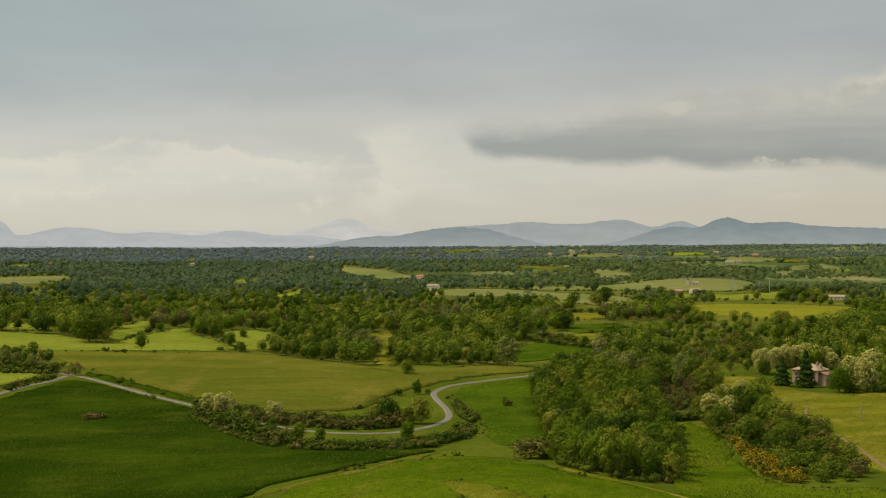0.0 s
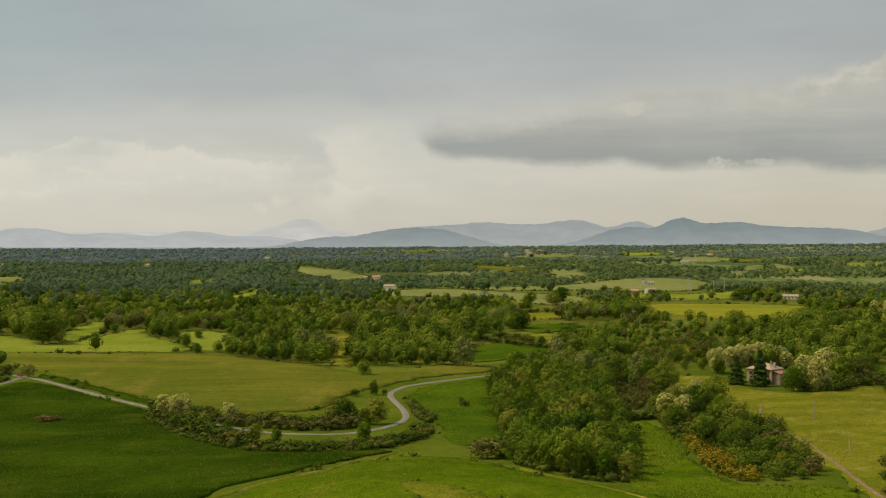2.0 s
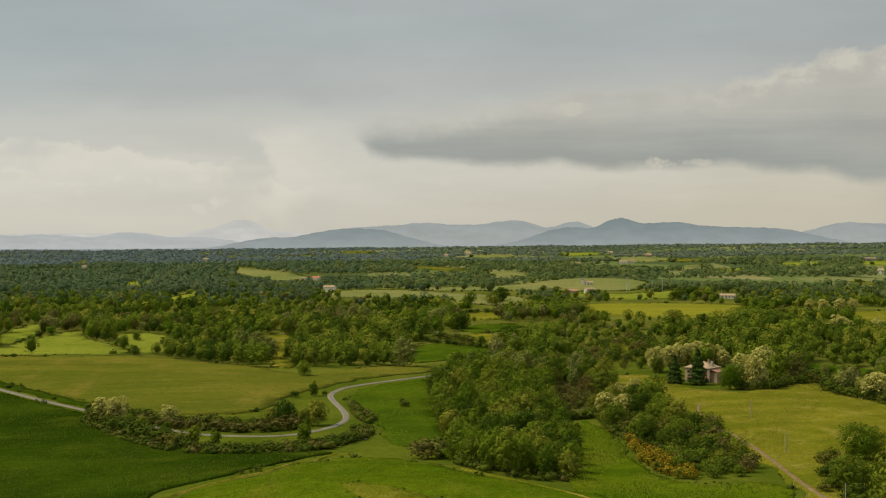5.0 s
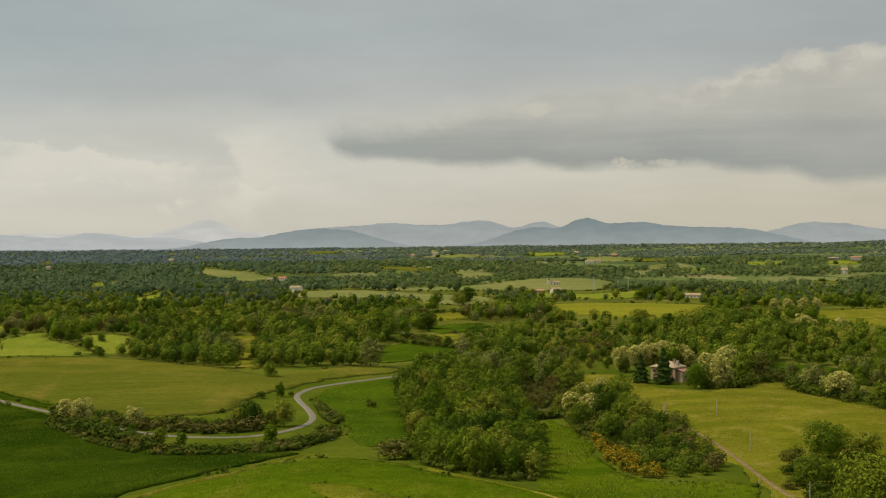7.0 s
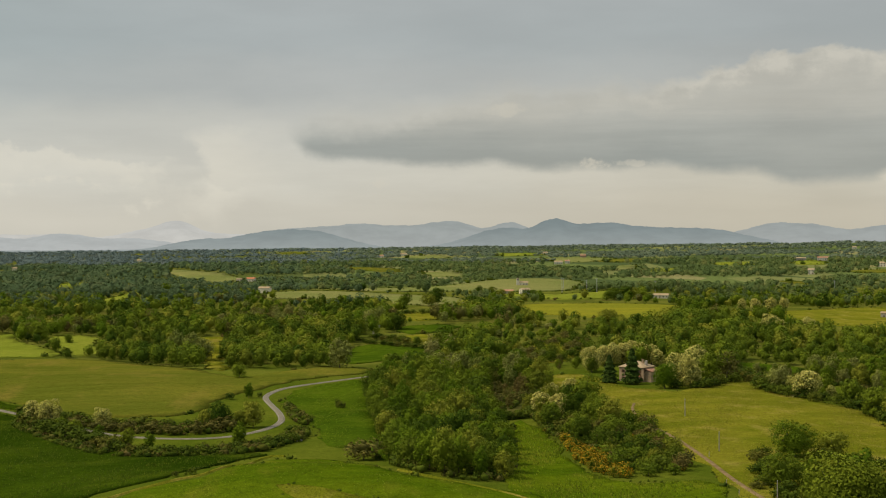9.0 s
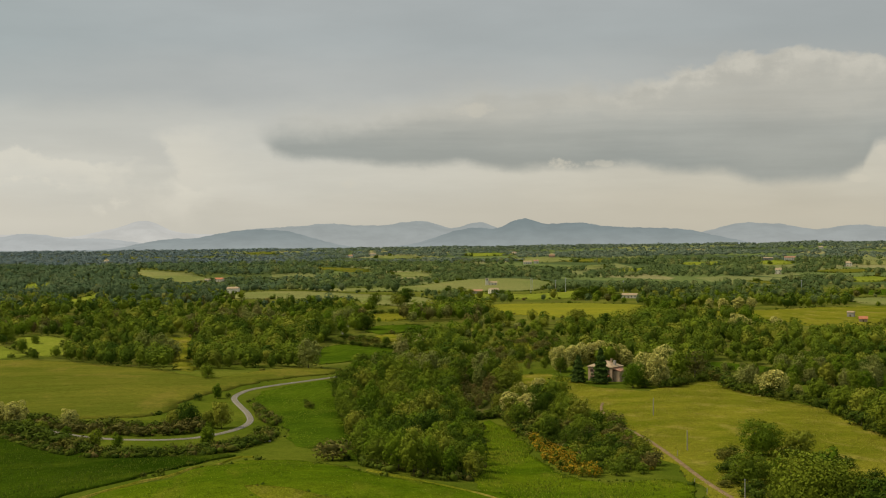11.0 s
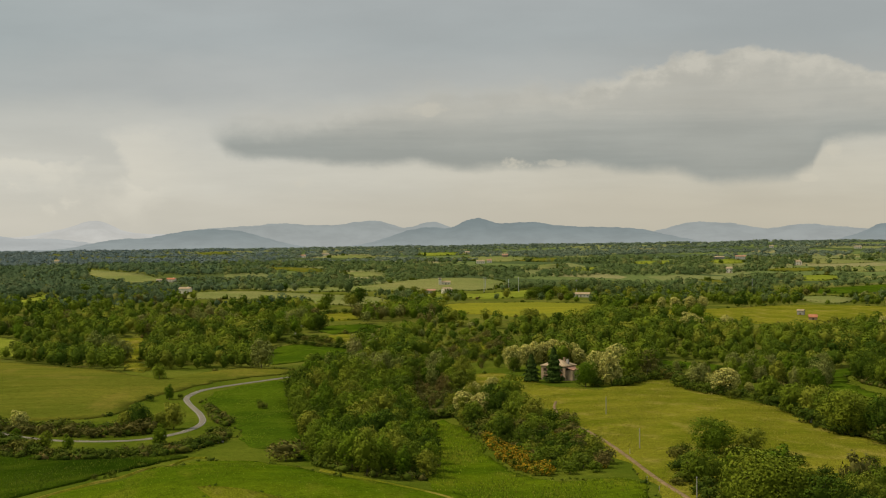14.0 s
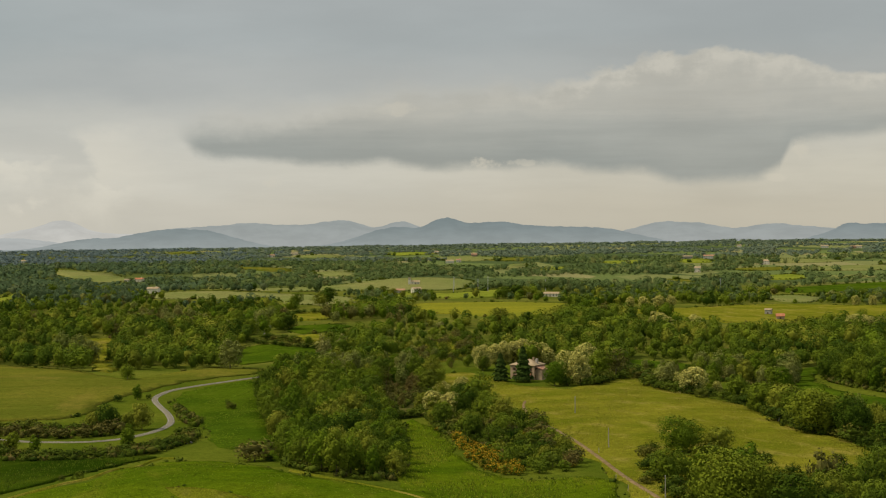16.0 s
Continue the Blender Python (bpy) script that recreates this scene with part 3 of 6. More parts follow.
def lobes_of(rng, tall, wide, count, low=0.1):
    """Centres and radii of the leafy masses that make up a crown: a dome of uneven clumps."""
    mid, up = tall * (0.5 + low * 0.5), tall * (0.5 - low * 0.5)
    tilt = rng.normal(0, 0.10, 2)
    knots = unit(rng, 5, 0.3)
    c, r = [], []
    for i in range(count):
        z = 1 - 1.75 * (i + 0.5) / count
        turn = i * 2.39996 + rng.uniform(-0.4, 0.4)
        d = np.array([math.sqrt(max(0, 1 - z * z)) * math.cos(turn), math.sqrt(max(0, 1 - z * z)) * math.sin(turn), z])
        swell = 0.74 + 0.34 * float(np.max(knots @ d)) ** 3 + rng.uniform(-0.12, 0.10)
        rad = wide * rng.uniform(0.11, 0.20)
        p = d * swell * np.array([wide * 0.5 - rad * 0.6, wide * 0.5 - rad * 0.6, up - rad * 0.4])
        if z < 0:
            p[:2] *= 0.92
        c.append((p[0] + tilt[0] * p[2], p[1] + tilt[1] * p[2], mid + p[2]))
        r.append(rad)
    return np.array(c), np.array(r)


def straight(v):
    return v / (np.linalg.norm(v, axis=-1, keepdims=True) + 1e-9)


def crown_mesh(rng, centres, radii, leaves, size, squash=0.85, heart=0.66):
    """Leaf sprays over the lobes round a dense heart: corners, triangles and the way each corner faces."""
    share = radii ** 2 / (radii ** 2).sum()
    pick = rng.choice(len(radii), leaves, p=share)
    d = unit(rng, leaves, 0.3)
    out = rng.uniform(0.62, 1.12, leaves)
    out[rng.random(leaves) < 0.05] *= 1.22
    at = centres[pick] + d * (radii[pick] * out)[:, None] * np.array([1, 1, squash])
    middle = centres.mean(0)
    away = straight(at - middle - np.array([0, 0, -0.1 * middle[2]]))
    faced = straight(0.72 * d + 0.55 * away)
    v, t = leaf_sprays(rng, at, faced, size, 0.3)
    soft = straight(faced + 0.16 * rng.normal(size=faced.shape))
    iv, it = ico(2)
    spread = (centres.max(0) - centres.min(0)) * 0.5
    core = (centres.max(0) + centres.min(0)) * 0.5 + iv * (1 + 0.14 * rng.normal(size=(len(iv), 1)).clip(-1.5, 1.5)) * spread * heart
    return np.vstack([v, core]), np.vstack([t, it + len(v)]), np.vstack([np.repeat(soft, 3, 0), straight(iv - [0, 0, 0.5])])


def trunk_mesh(rng, tall, thick, centres):
    """A tapered trunk with limbs that reach into the crown."""
    bm = bmesh.new()
    fork = (rng.uniform(-0.2, 0.2), rng.uniform(-0.2, 0.2), tall * 0.38)
    rod((0, 0, -0.6), fork, thick, thick * 0.7, 8, bm)
    rod(fork, (fork[0] * 2, fork[1] * 2, tall * 0.75), thick * 0.65, thick * 0.2, 6, bm)
    for c in centres[:: max(1, len(centres) // 6)]:
        rod((fork[0], fork[1], fork[2] * rng.uniform(0.7, 1.1)), c, thick * 0.4, thick * 0.12, 5, bm)
    return bm


def make_tree(name, seed, tall, wide, mat, lobes=26, leaves=2300, size=0.33, low=-0.12, thick=None, blossom=0, heart=0.66, petals=None, limbs=False):
    """A tree at the origin: trunk, crown and, where it flowers, blossom."""
    rng = np.random.default_rng(seed)
    root = new(name)
    c, r = lobes_of(rng, tall, wide, lobes, low)
    if limbs:
        stem = part("trunk", rod((0, 0, -0.6), (0.2, 0.1, tall * 0.7), tall * 0.022, tall * 0.008, 9), M_BARK, root)
        for k in range(0, len(c), 9):
            part("limb", rod((0.1, 0.05, tall * 0.3), c[k], tall * 0.009, tall * 0.003, 6), M_BARK, stem)
    else:
        part("trunk", trunk_mesh(rng, tall, thick or tall * 0.022, c), M_BARK, root)
    v, t, soft = crown_mesh(rng, c, r, leaves, size, heart=heart * 0.92)
    mesh_object("crown", v, t, mat, root, normals=soft)
    if blossom:
        pick = rng.choice(len(r), blossom)
        d = unit(rng, blossom, 0.5)
        at = c[pick] + d * (r[pick] * rng.uniform(0.95, 1.2, blossom))[:, None] * np.array([1, 1, 0.8])
        v, q = leaf_sprays(rng, at, d, size * 0.8)
        mesh_object("blossom", v, q, petals or M_BLOSSOM, root, normals=np.repeat(d, 3, 0))
    return root


def make_conifer(name, seed, tall, wide):
    """A dark spire of drooping sprays on a straight trunk."""
    rng = np.random.default_rng(seed)
    root = new(name)
    part("trunk", rod((0, 0, -0.5), (0, 0, tall * 0.95), tall * 0.02, 0.04, 8), M_BARK, root)
    n = 1900
    h = rng.uniform(0.06, 1.0, n) ** 0.85
    whorl = 1 + 0.22 * np.sin(h * 42)
    rad = wide * 0.5 * (1.02 - h) ** 0.8 * whorl * np.sqrt(rng.uniform(0.25, 1.0, n))
    a = rng.uniform(0, 2 * math.pi, n)
    at = np.column_stack([rad * np.cos(a), rad * np.sin(a), h * tall - rad * 0.25])
    nrm = np.column_stack([np.cos(a), np.sin(a), np.full(n, 0.6)])
    v, t = leaf_sprays(rng, at, nrm, 0.55)
    ring = np.array([(wide * 0.3 * math.cos(k * 0.7), wide * 0.3 * math.sin(k * 0.7), tall * 0.08) for k in range(9)] + [(0, 0, tall * 0.9)])
    core = np.array([(k, (k + 1) % 9, 9) for k in range(9)]) + len(v)
    mesh_object("crown", np.vstack([v, ring]), np.vstack([t, core]), M_NEEDLE, root)
    return root


KINDS = {}
TREES_AT = []


def plant(kind, x, y, tall, label="", wide=1.0, turn=None, rng=random.Random(7)):
    """A copy of one of the kinds of tree, grown to the height tall."""
    protos, base_tall, base_label, category, group = KINDS[kind]
    k = rng.randrange(len(protos))
    s = tall / base_tall
    w = s * wide * rng.uniform(0.92, 1.1)
    m = pose(x, y, float(height(x, y)) - 0.1, 0, 0, rng.uniform(0, 360) if turn is None else turn) @ Matrix.Diagonal((w, w, s, 1))
    proto, used = protos[k]
    if used:
        ob = copy_thing(proto, m @ Matrix.Diagonal((*(1 / v for v in proto.scale), 1)))
    else:
        ob = proto
        ob.matrix_basis = m
        protos[k][1] = True
    TREES_AT.append((x, y, tall * 0.35))
    return tagged(ob, label or base_label, category, group)



# ---- the ground ----
def build_ground():
    """One sheet of land, finer where the camera looks, out to the horizon."""
    turns = np.concatenate([np.arange(-180, -28, 6.0), np.arange(-28, 34, 0.24), np.arange(34, 180, 6.0)])
    ways = [0.0]
    while ways[-1] < 4990:
        ways.append(ways[-1] + (40 if ways[-1] < 300 else 4.0 + max(0, ways[-1] - 450) * 0.012))
    ways = np.array(ways[1:])
    a, d = np.meshgrid(np.radians(turns), ways)
    x, y = d * np.sin(a), d * np.cos(a)
    z = height(x, y)
    verts = np.column_stack([x.ravel(), y.ravel(), z.ravel()])
    n, k = len(ways), len(turns)
    i, j = np.meshgrid(np.arange(n - 1), np.arange(k), indexing="ij")
    i, j = i.ravel(), j.ravel()
    quads = np.column_stack([i * k + j, (i + 1) * k + j, (i + 1) * k + (j + 1) % k, i * k + (j + 1) % k])
    verts = np.vstack([verts, [[0, 0, float(height(0, 0))]]])
    hub = np.array([[len(verts) - 1, j, (j + 1) % k, len(verts) - 1] for j in range(k)])
    tris = np.vstack([quads[:, [0, 1, 2]], quads[:, [0, 2, 3]], hub[:, :3]])
    tagged(mesh_object("ground", verts, tris, M_GROUND, smooth=True), "rolling grassy valley land reaching to the horizon", "ground", kind="structure")


build_ground()


def ridge(name, mat, far, crests, foot, label, seed, rough=1.0):
    """A range of hills far off: crests are (turn in radians, half width, height in metres, bluffness) over the plain."""
    rng = np.random.default_rng(seed)
    a = np.linspace(-0.42, 0.58, 900)
    z = np.zeros_like(a)
    for c, w, h, p in crests:
        z = z + (h * np.exp(-np.abs((a - c) / w) ** p)) ** 4
    z = z ** 0.25
    for k in (90, 170, 330):
        z = z * (1 + rough * 0.035 * 90 / k * np.sin(a * k + rng.uniform(0, 6))) + rough * 1.2 * 90 / k * np.sin(a * k * 1.3 + rng.uniform(0, 6))
    z = z + rough * np.where(z > 8, 1, 0) * (rng.normal(0, 0.7, len(a)) + 1.6 * np.sin(a * 410 + 1) * np.sin(a * 233))
    rows = []
    for s, lift in ((-260, 0.0), (-180, 0.35), (-110, 0.66), (-50, 0.90), (0, 1.0), (40, 0.8), (70, 0.0)):
        d = far + s + 14 * np.sin(a * 60 + s)
        up = foot + np.maximum(z, 0) * lift * (1 + 0.05 * np.sin(a * 130 + s) * (0 < lift < 1))
        rows.append(np.column_stack([d * np.sin(a), d * np.cos(a), up if lift else np.full_like(a, foot - 30)]))
    n, k = len(rows), len(a)
    quads = [(i * k + j, i * k + j + 1, (i + 1) * k + j + 1, (i + 1) * k + j) for i in range(n - 1) for j in range(k - 1)]
    tagged(mesh_object(name, np.vstack(rows), quads, mat, smooth=True), label, "hills", kind="structure")


# low and high colours hold the painted haze over each range
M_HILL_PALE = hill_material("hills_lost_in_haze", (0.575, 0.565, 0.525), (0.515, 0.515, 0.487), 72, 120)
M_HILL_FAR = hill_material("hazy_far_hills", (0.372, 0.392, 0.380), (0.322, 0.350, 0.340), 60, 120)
M_HILL_MID = hill_material("haze_painted_near_hills", (0.312, 0.345, 0.338), (0.208, 0.250, 0.252), 62, 105)
M_HILL_LEFT = hill_material("haze_painted_left_hills", (0.450, 0.466, 0.455), (0.425, 0.446, 0.437), 60, 80)
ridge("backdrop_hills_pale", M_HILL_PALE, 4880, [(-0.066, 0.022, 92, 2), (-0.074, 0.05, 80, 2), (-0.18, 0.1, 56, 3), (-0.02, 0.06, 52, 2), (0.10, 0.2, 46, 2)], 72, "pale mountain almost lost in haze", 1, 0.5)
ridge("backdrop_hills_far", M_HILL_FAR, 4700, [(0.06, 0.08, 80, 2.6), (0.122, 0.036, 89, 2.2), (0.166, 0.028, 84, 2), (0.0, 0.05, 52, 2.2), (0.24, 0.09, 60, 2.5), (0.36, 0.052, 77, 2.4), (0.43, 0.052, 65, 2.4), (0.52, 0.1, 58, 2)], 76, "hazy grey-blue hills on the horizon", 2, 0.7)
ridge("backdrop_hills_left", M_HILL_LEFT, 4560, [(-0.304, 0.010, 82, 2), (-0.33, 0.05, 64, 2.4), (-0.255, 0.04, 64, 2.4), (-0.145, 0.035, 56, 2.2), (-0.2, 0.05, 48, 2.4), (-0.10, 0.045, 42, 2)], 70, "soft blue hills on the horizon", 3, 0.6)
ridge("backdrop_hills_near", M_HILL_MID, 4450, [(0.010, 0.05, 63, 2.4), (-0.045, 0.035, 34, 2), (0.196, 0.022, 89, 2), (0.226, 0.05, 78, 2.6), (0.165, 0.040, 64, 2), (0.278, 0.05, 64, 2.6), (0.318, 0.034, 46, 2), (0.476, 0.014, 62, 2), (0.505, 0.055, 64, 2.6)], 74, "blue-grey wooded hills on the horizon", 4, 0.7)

# ---- kinds of tree ----
KINDS.update({
    "oak": ([[make_tree("oak_tree", 20 + k, 12, w, M_LEAF), False] for k, w in enumerate((11, 12, 10, 13, 10.5))], 12, "leafy green oak tree with a billowing crown", "tree", "oaks in the valley"),
    "fresh_tree": ([[make_tree("broadleaf_tree", 40 + k, 12, w, M_LEAF_BRIGHT), False] for k, w in enumerate((9.5, 11, 8.5))], 12, "fresh yellow-green broadleaf tree in spring leaf", "tree", "fresh green trees"),
    "great_tree": ([[make_tree("great_oak", 45 + k, 18, w, M_LEAF, lobes=70, leaves=5200, size=0.36, limbs=True), False] for k, w in enumerate((17, 16))], 18, "broad full-crowned green oak tree", "tree", "great trees"),
    "fresh_great": ([[make_tree("great_tree", 48 + k, 18, w, M_LEAF_BRIGHT, lobes=60, leaves=5200, size=0.36, limbs=True), False] for k, w in enumerate((17, 16))], 18, "large fresh green tree with a billowing crown", "tree", "great trees"),
    "pale_tree": ([[make_tree("willow_tree", 50 + k, 11, w, M_LEAF_PALE, leaves=1700, size=0.34), False] for k, w in enumerate((10, 9))], 11, "grey-green willow tree with a loose crown", "tree", "willows"),
    "bare_tree": ([[make_tree("budding_tree", 60 + k, 11, w, M_LEAF_DULL, leaves=1300, size=0.27, heart=0.4), False] for k, w in enumerate((8.5, 9.5))], 11, "brownish budding tree with thin foliage", "tree", "budding trees"),
    "acacia": ([[make_tree("acacia_tree", 70 + k, 11, w, M_LEAF_PALE, leaves=1100, size=0.34, blossom=2000), False] for k, w in enumerate((9.5, 10.5, 9))], 11, "flowering acacia tree covered in cream blossom", "tree", "flowering acacias"),
    "shrub": ([[make_tree("bush", 80 + k, 4, w, M_HEDGE, lobes=16, leaves=460, size=0.24, low=-0.1, thick=0.09), False] for k, w in enumerate((5, 5.6, 4.6))], 4, "dense green bush in the hedgerow", "bush", "hedge bushes"),
    "green_shrub": ([[make_tree("thicket_shrub", 84 + k, 4, w, M_LEAF, lobes=16, leaves=460, size=0.24, low=-0.1, thick=0.09), False] for k, w in enumerate((5, 5.6))], 4, "bright green bush in the thicket", "bush", "thicket bushes"),
    "brown_shrub": ([[make_tree("thicket_bush", 90 + k, 4, w, M_LEAF_DULL, lobes=16, leaves=420, size=0.26, low=-0.1, thick=0.09), False] for k, w in enumerate((5, 5.5))], 4, "brownish twiggy thicket bush", "bush", "brown bushes"),
    "gorse": ([[make_tree("gorse_bush", 95 + k, 2.6, 3.0, M_LEAF, lobes=12, leaves=170, size=0.22, low=-0.1, thick=0.06, blossom=230, petals=M_GORSE), False] for k in range(2)], 2.6, "gorse bush in full yellow flower", "bush", "flowering gorse"),
    "conifer": ([[make_conifer("conifer_tree", 97 + k, 15, 7.5), False] for k in range(2)], 15, "dark green pointed conifer", "tree", "conifers by the farmhouse"),
    "dead_tree": ([[None, False]], 6, "bleached dead tree", "tree", ""),
})


def make_dead_tree():
    rng = np.random.default_rng(5)
    root = new("dead_tree")
    part("trunk", rod((0, 0, -0.3), (0.5, 0, 3.2), 0.28, 0.16, 8), M_DEADWOOD, root)
    for k in range(7):
        a = k * 0.9
        foot = (0.5 * (0.4 + 0.09 * k), 0, 1.3 + 0.3 * k)
        part("limb", rod(foot, (foot[0] + 1.9 * math.cos(a), 1.9 * math.sin(a), foot[2] + rng.uniform(0.8, 2.4)), 0.12, 0.03, 6), M_DEADWOOD, root)
    return root


KINDS["dead_tree"][0][0][0] = make_dead_tree()


def hedge(kind, points, tall, gap, jitter=1.2, label=""):
    """Bushes along a line."""
    rng = np.random.default_rng(int(abs(points[0][0]) * 10))
    line = rounded(points, False, gap)
    for x, y in line:
        k = rng.uniform(0.72, 1.12)
        dx, dy = rng.normal(0, jitter, 2)
        plant(kind, x + dx, y + dy, tall * k, label, wide=rng.uniform(1.2, 1.7))


def copse(kinds, points, tall, gap, seed):
    """Trees scattered within a closed line."""
    rng = np.random.default_rng(seed)
    edge = rounded(points, True, 10)
    if tall > 8:
        COPSES.append(edge)
    lo, hi = edge.min(0), edge.max(0)
    put = []
    for _ in range(6000):
        x, y = rng.uniform(lo, hi)
        if not inside(edge, np.array([x]), np.array([y]))[0]:
            continue
        if any((x - a) ** 2 + (y - b) ** 2 < gap * gap for a, b in put):
            continue
        put.append((x, y))
    for x, y in put:
        kind = kinds[rng.integers(len(kinds))]
        plant(kind, x, y, tall * rng.uniform(0.62, 1.08) * (0.55 if "shrub" in kind and tall > 7 else 1), wide=1.1 if "shrub" in kind or kind == "gorse" else rng.uniform(0.78, 0.98))


def brush(points):
    """A strip overgrown with bushes and brambles."""
    COPSES.append(rounded(points, True, 6))


def stone(x, y, size):
    """A pale lump of rock half sunk in the grass."""
    bm = bmesh.new()
    bmesh.ops.create_icosphere(bm, subdivisions=2, radius=size)
    for v in bm.verts:
        v.co = v.co * (1 + 0.28 * noise.noise(v.co * 1.7 / size + Vector((x, y, 0)))) * 1.0
        v.co.z *= 0.62
    root = tagged(thing("stone", x, y, 0), "pale grey stone lying in the grass", "stone", "stones by the road")
    root.location.z += 0.3
    part("rock", bm, M_WALL_STONE, root)


def fence_post(x, y, tall):
    root = tagged(thing("fence_post", x, y, 0), "short weathered fence post beside the track", "post", "fence posts")
    part("post", rod((0, 0, -0.4), (0.03, 0, tall + 0.3), 0.11, 0.09, 8), M_POLE, root)



# ---- fields ----
field("crop_field", M_CROP, [(-195.8, 535.7), (-205.9, 610.2), (-205.9, 656.8), (-200.3, 691.8), (-192.6, 716.9), (-186.4, 718.5), (-175.7, 709.9), (-149.8, 676.5), (-113, 623), (-78.3, 553.7), (-52.8, 500.7), (-34.2, 493), (-12.5, 491.1), (-2.6, 487.7), (-15.5, 466.2), (-26.9, 412.2), (-35.9, 401.6), (-47.7, 393), (-57.5, 375.4), (-82, 351.6), (-128.9, 353)], 0.55, "dark green crop field on the valley slope below the road")
field("meadow_mound", M_MOUND, [(-40.4, 383.6), (-28.9, 394.3), (-16.6, 402), (-4.3, 464.9), (8.8, 471.3), (21.3, 457.4), (31.9, 405.3), (47, 396.3), (61.6, 388.4), (71.6, 383.4), (72.1, 348.5), (15.8, 337.5), (-25.2, 343.3), (-48.2, 351.4)], 0.3, "bright short green meadow on a rounded knoll")
field("barley_field", M_OLIVE, [(-239.3, 856.1), (-218.6, 876.3), (-170.1, 879.3), (-121.2, 908), (-84.3, 865), (-53.8, 821.9), (-28.8, 767.8), (-14.8, 758.6), (5.2, 790.6), (27.9, 808.6), (54.4, 794), (48.6, 776.6), (29.3, 761.2), (10.8, 742.7), (-3.9, 713.2), (-16.2, 691.1), (-25.2, 673.6), (-30.6, 645.7), (-35.7, 622.1), (-54.7, 611.8), (-77.9, 621.3), (-98.4, 641.2), (-121.5, 669.8), (-150.7, 705.9), (-181.3, 751), (-207.9, 795.2)], 0.5, "olive ripening barley field on a rounded hill")
field("verge", M_CROP, [(-188.1, 751.5), (-171.2, 733.2), (-146.2, 698.2), (-112.5, 651.4), (-111.4, 642.1), (-143.7, 686), (-167.2, 716.2), (-183.9, 737.1)], 0.7, "dark green grassy verge above the road")
field("clover_field", M_CLOVER, [(4.4, 669.2), (13.1, 705.3), (28.1, 728.6), (46.5, 743.1), (44.6, 677.4), (41.7, 583.7), (40.6, 503.1), (38.5, 461.4), (34.4, 474.1), (29.7, 506.5), (21.5, 503.5), (16.4, 520.1), (18.2, 551.8), (13.1, 578.1), (7.1, 620.5)], 0.4, "lush green clover field inside the road bend")
field("wheat_field", M_BRIGHT, [(-349.3, 999.3), (-318.2, 1015), (-287.3, 1006.2), (-263.4, 992.1), (-226.8, 954.9), (-214.8, 1006.2), (-197.5, 1088.3), (-175.1, 1009), (-137.3, 931.3), (-174.5, 901.6), (-242.2, 885.5), (-263, 908.6), (-315.6, 902.9)], 0.5, "bright young wheat field edged by shrubs")
field("wheat_field", M_BRIGHT, [(-242, 1010.3), (-245.5, 1079.1), (-240.3, 1151.3), (-222.9, 1076), (-222.6, 1014.1), (-227.7, 975)], 0.5, "bright young wheat field between the trees")
field("wheat_field", M_BRIGHT, [(-161, 1027.1), (-155, 1065), (-131.2, 1045.3), (-118.3, 980.4), (-115.7, 940.4), (-133.1, 940.5), (-147.5, 981.6)], 0.5, "small pale green field behind a hedge")
field("wheat_field", M_BRIGHT, [(-373.8, 1082), (-336.5, 1101.3), (-303.2, 1069.4), (-288, 1037.9), (-325.3, 1037.5), (-351.8, 1018.2)], 0.5, "narrow green field on the slope")
field("pasture", M_BRIGHT, [(-283.7, 784.8), (-251.8, 803.3), (-225.5, 773.8), (-206.4, 749.3), (-213.7, 718.3), (-223.1, 685.6), (-229.2, 634)], 0.3, "green pasture beside the road fork")
field("pasture", M_PASTURE, [(-58.1, 1024.1), (-47.3, 1039.1), (-33.8, 1033.2), (-34.8, 982), (-33.6, 897.2), (-25.2, 799.7), (-37.4, 822.4), (-49.2, 956.3)], 0.3, "small olive clearing among trees")
field("hay_field", M_PALE, [(-684.6, 1981.1), (-626.1, 1996.6), (-597.3, 2062.8), (-546.5, 2051.7), (-507, 1914.9), (-530.4, 1831.9), (-606.2, 1754.2)], 0.5, "pale hay field before dark woods")
field("hay_field", M_PALE, [(-182.2, 2503.2), (-129.4, 2414.6), (-77.1, 2296.1), (-41.2, 2105.9), (-67.7, 2017.9), (-112.1, 2092.5), (-150.9, 2233.5)], 0.5, "pale hay field on a rise")
field("wheat_field", M_BRIGHT, [(-194.3, 1598.3), (-184.5, 1683.9), (-172, 1763.4), (-157.1, 1754.7), (-164.2, 1617.2), (-173.1, 1524.8)], 0.5, "green field in a gap of the woods")
field("wheat_field", M_PALE, [(-8.9, 1597.6), (4.2, 1716.2), (46.2, 1747.9), (94.6, 1736.7), (139.4, 1691.2), (182.3, 1650.8), (211.2, 1547.4), (189, 1405.8), (155.7, 1409.2), (125.3, 1448.7), (117.4, 1577.3), (48.2, 1581.2)], 0.5, "wide pale green wheat field")
field("hay_field", M_PALE, [(45.7, 1869.6), (113.1, 1811.8), (187.4, 1829.2), (246.1, 1886.3), (315.2, 1989.5), (374.1, 2006.5), (417.5, 1911.4), (371.8, 1733.9), (326.3, 1713.3), (269.8, 1702.6), (212.3, 1733.7), (144.3, 1750.4), (82.2, 1769)], 0.5, "broad pale hay field across the plain")
field("wheat_field", M_BRIGHT, [(270, 1661.9), (300.3, 1682.8), (325.6, 1640.6), (370, 1663.3), (418.2, 1697), (447.5, 1654.7), (418, 1592.6), (369, 1547.3), (329, 1533.8), (294.1, 1577.5), (262.2, 1575)], 0.5, "green field beside farm buildings")
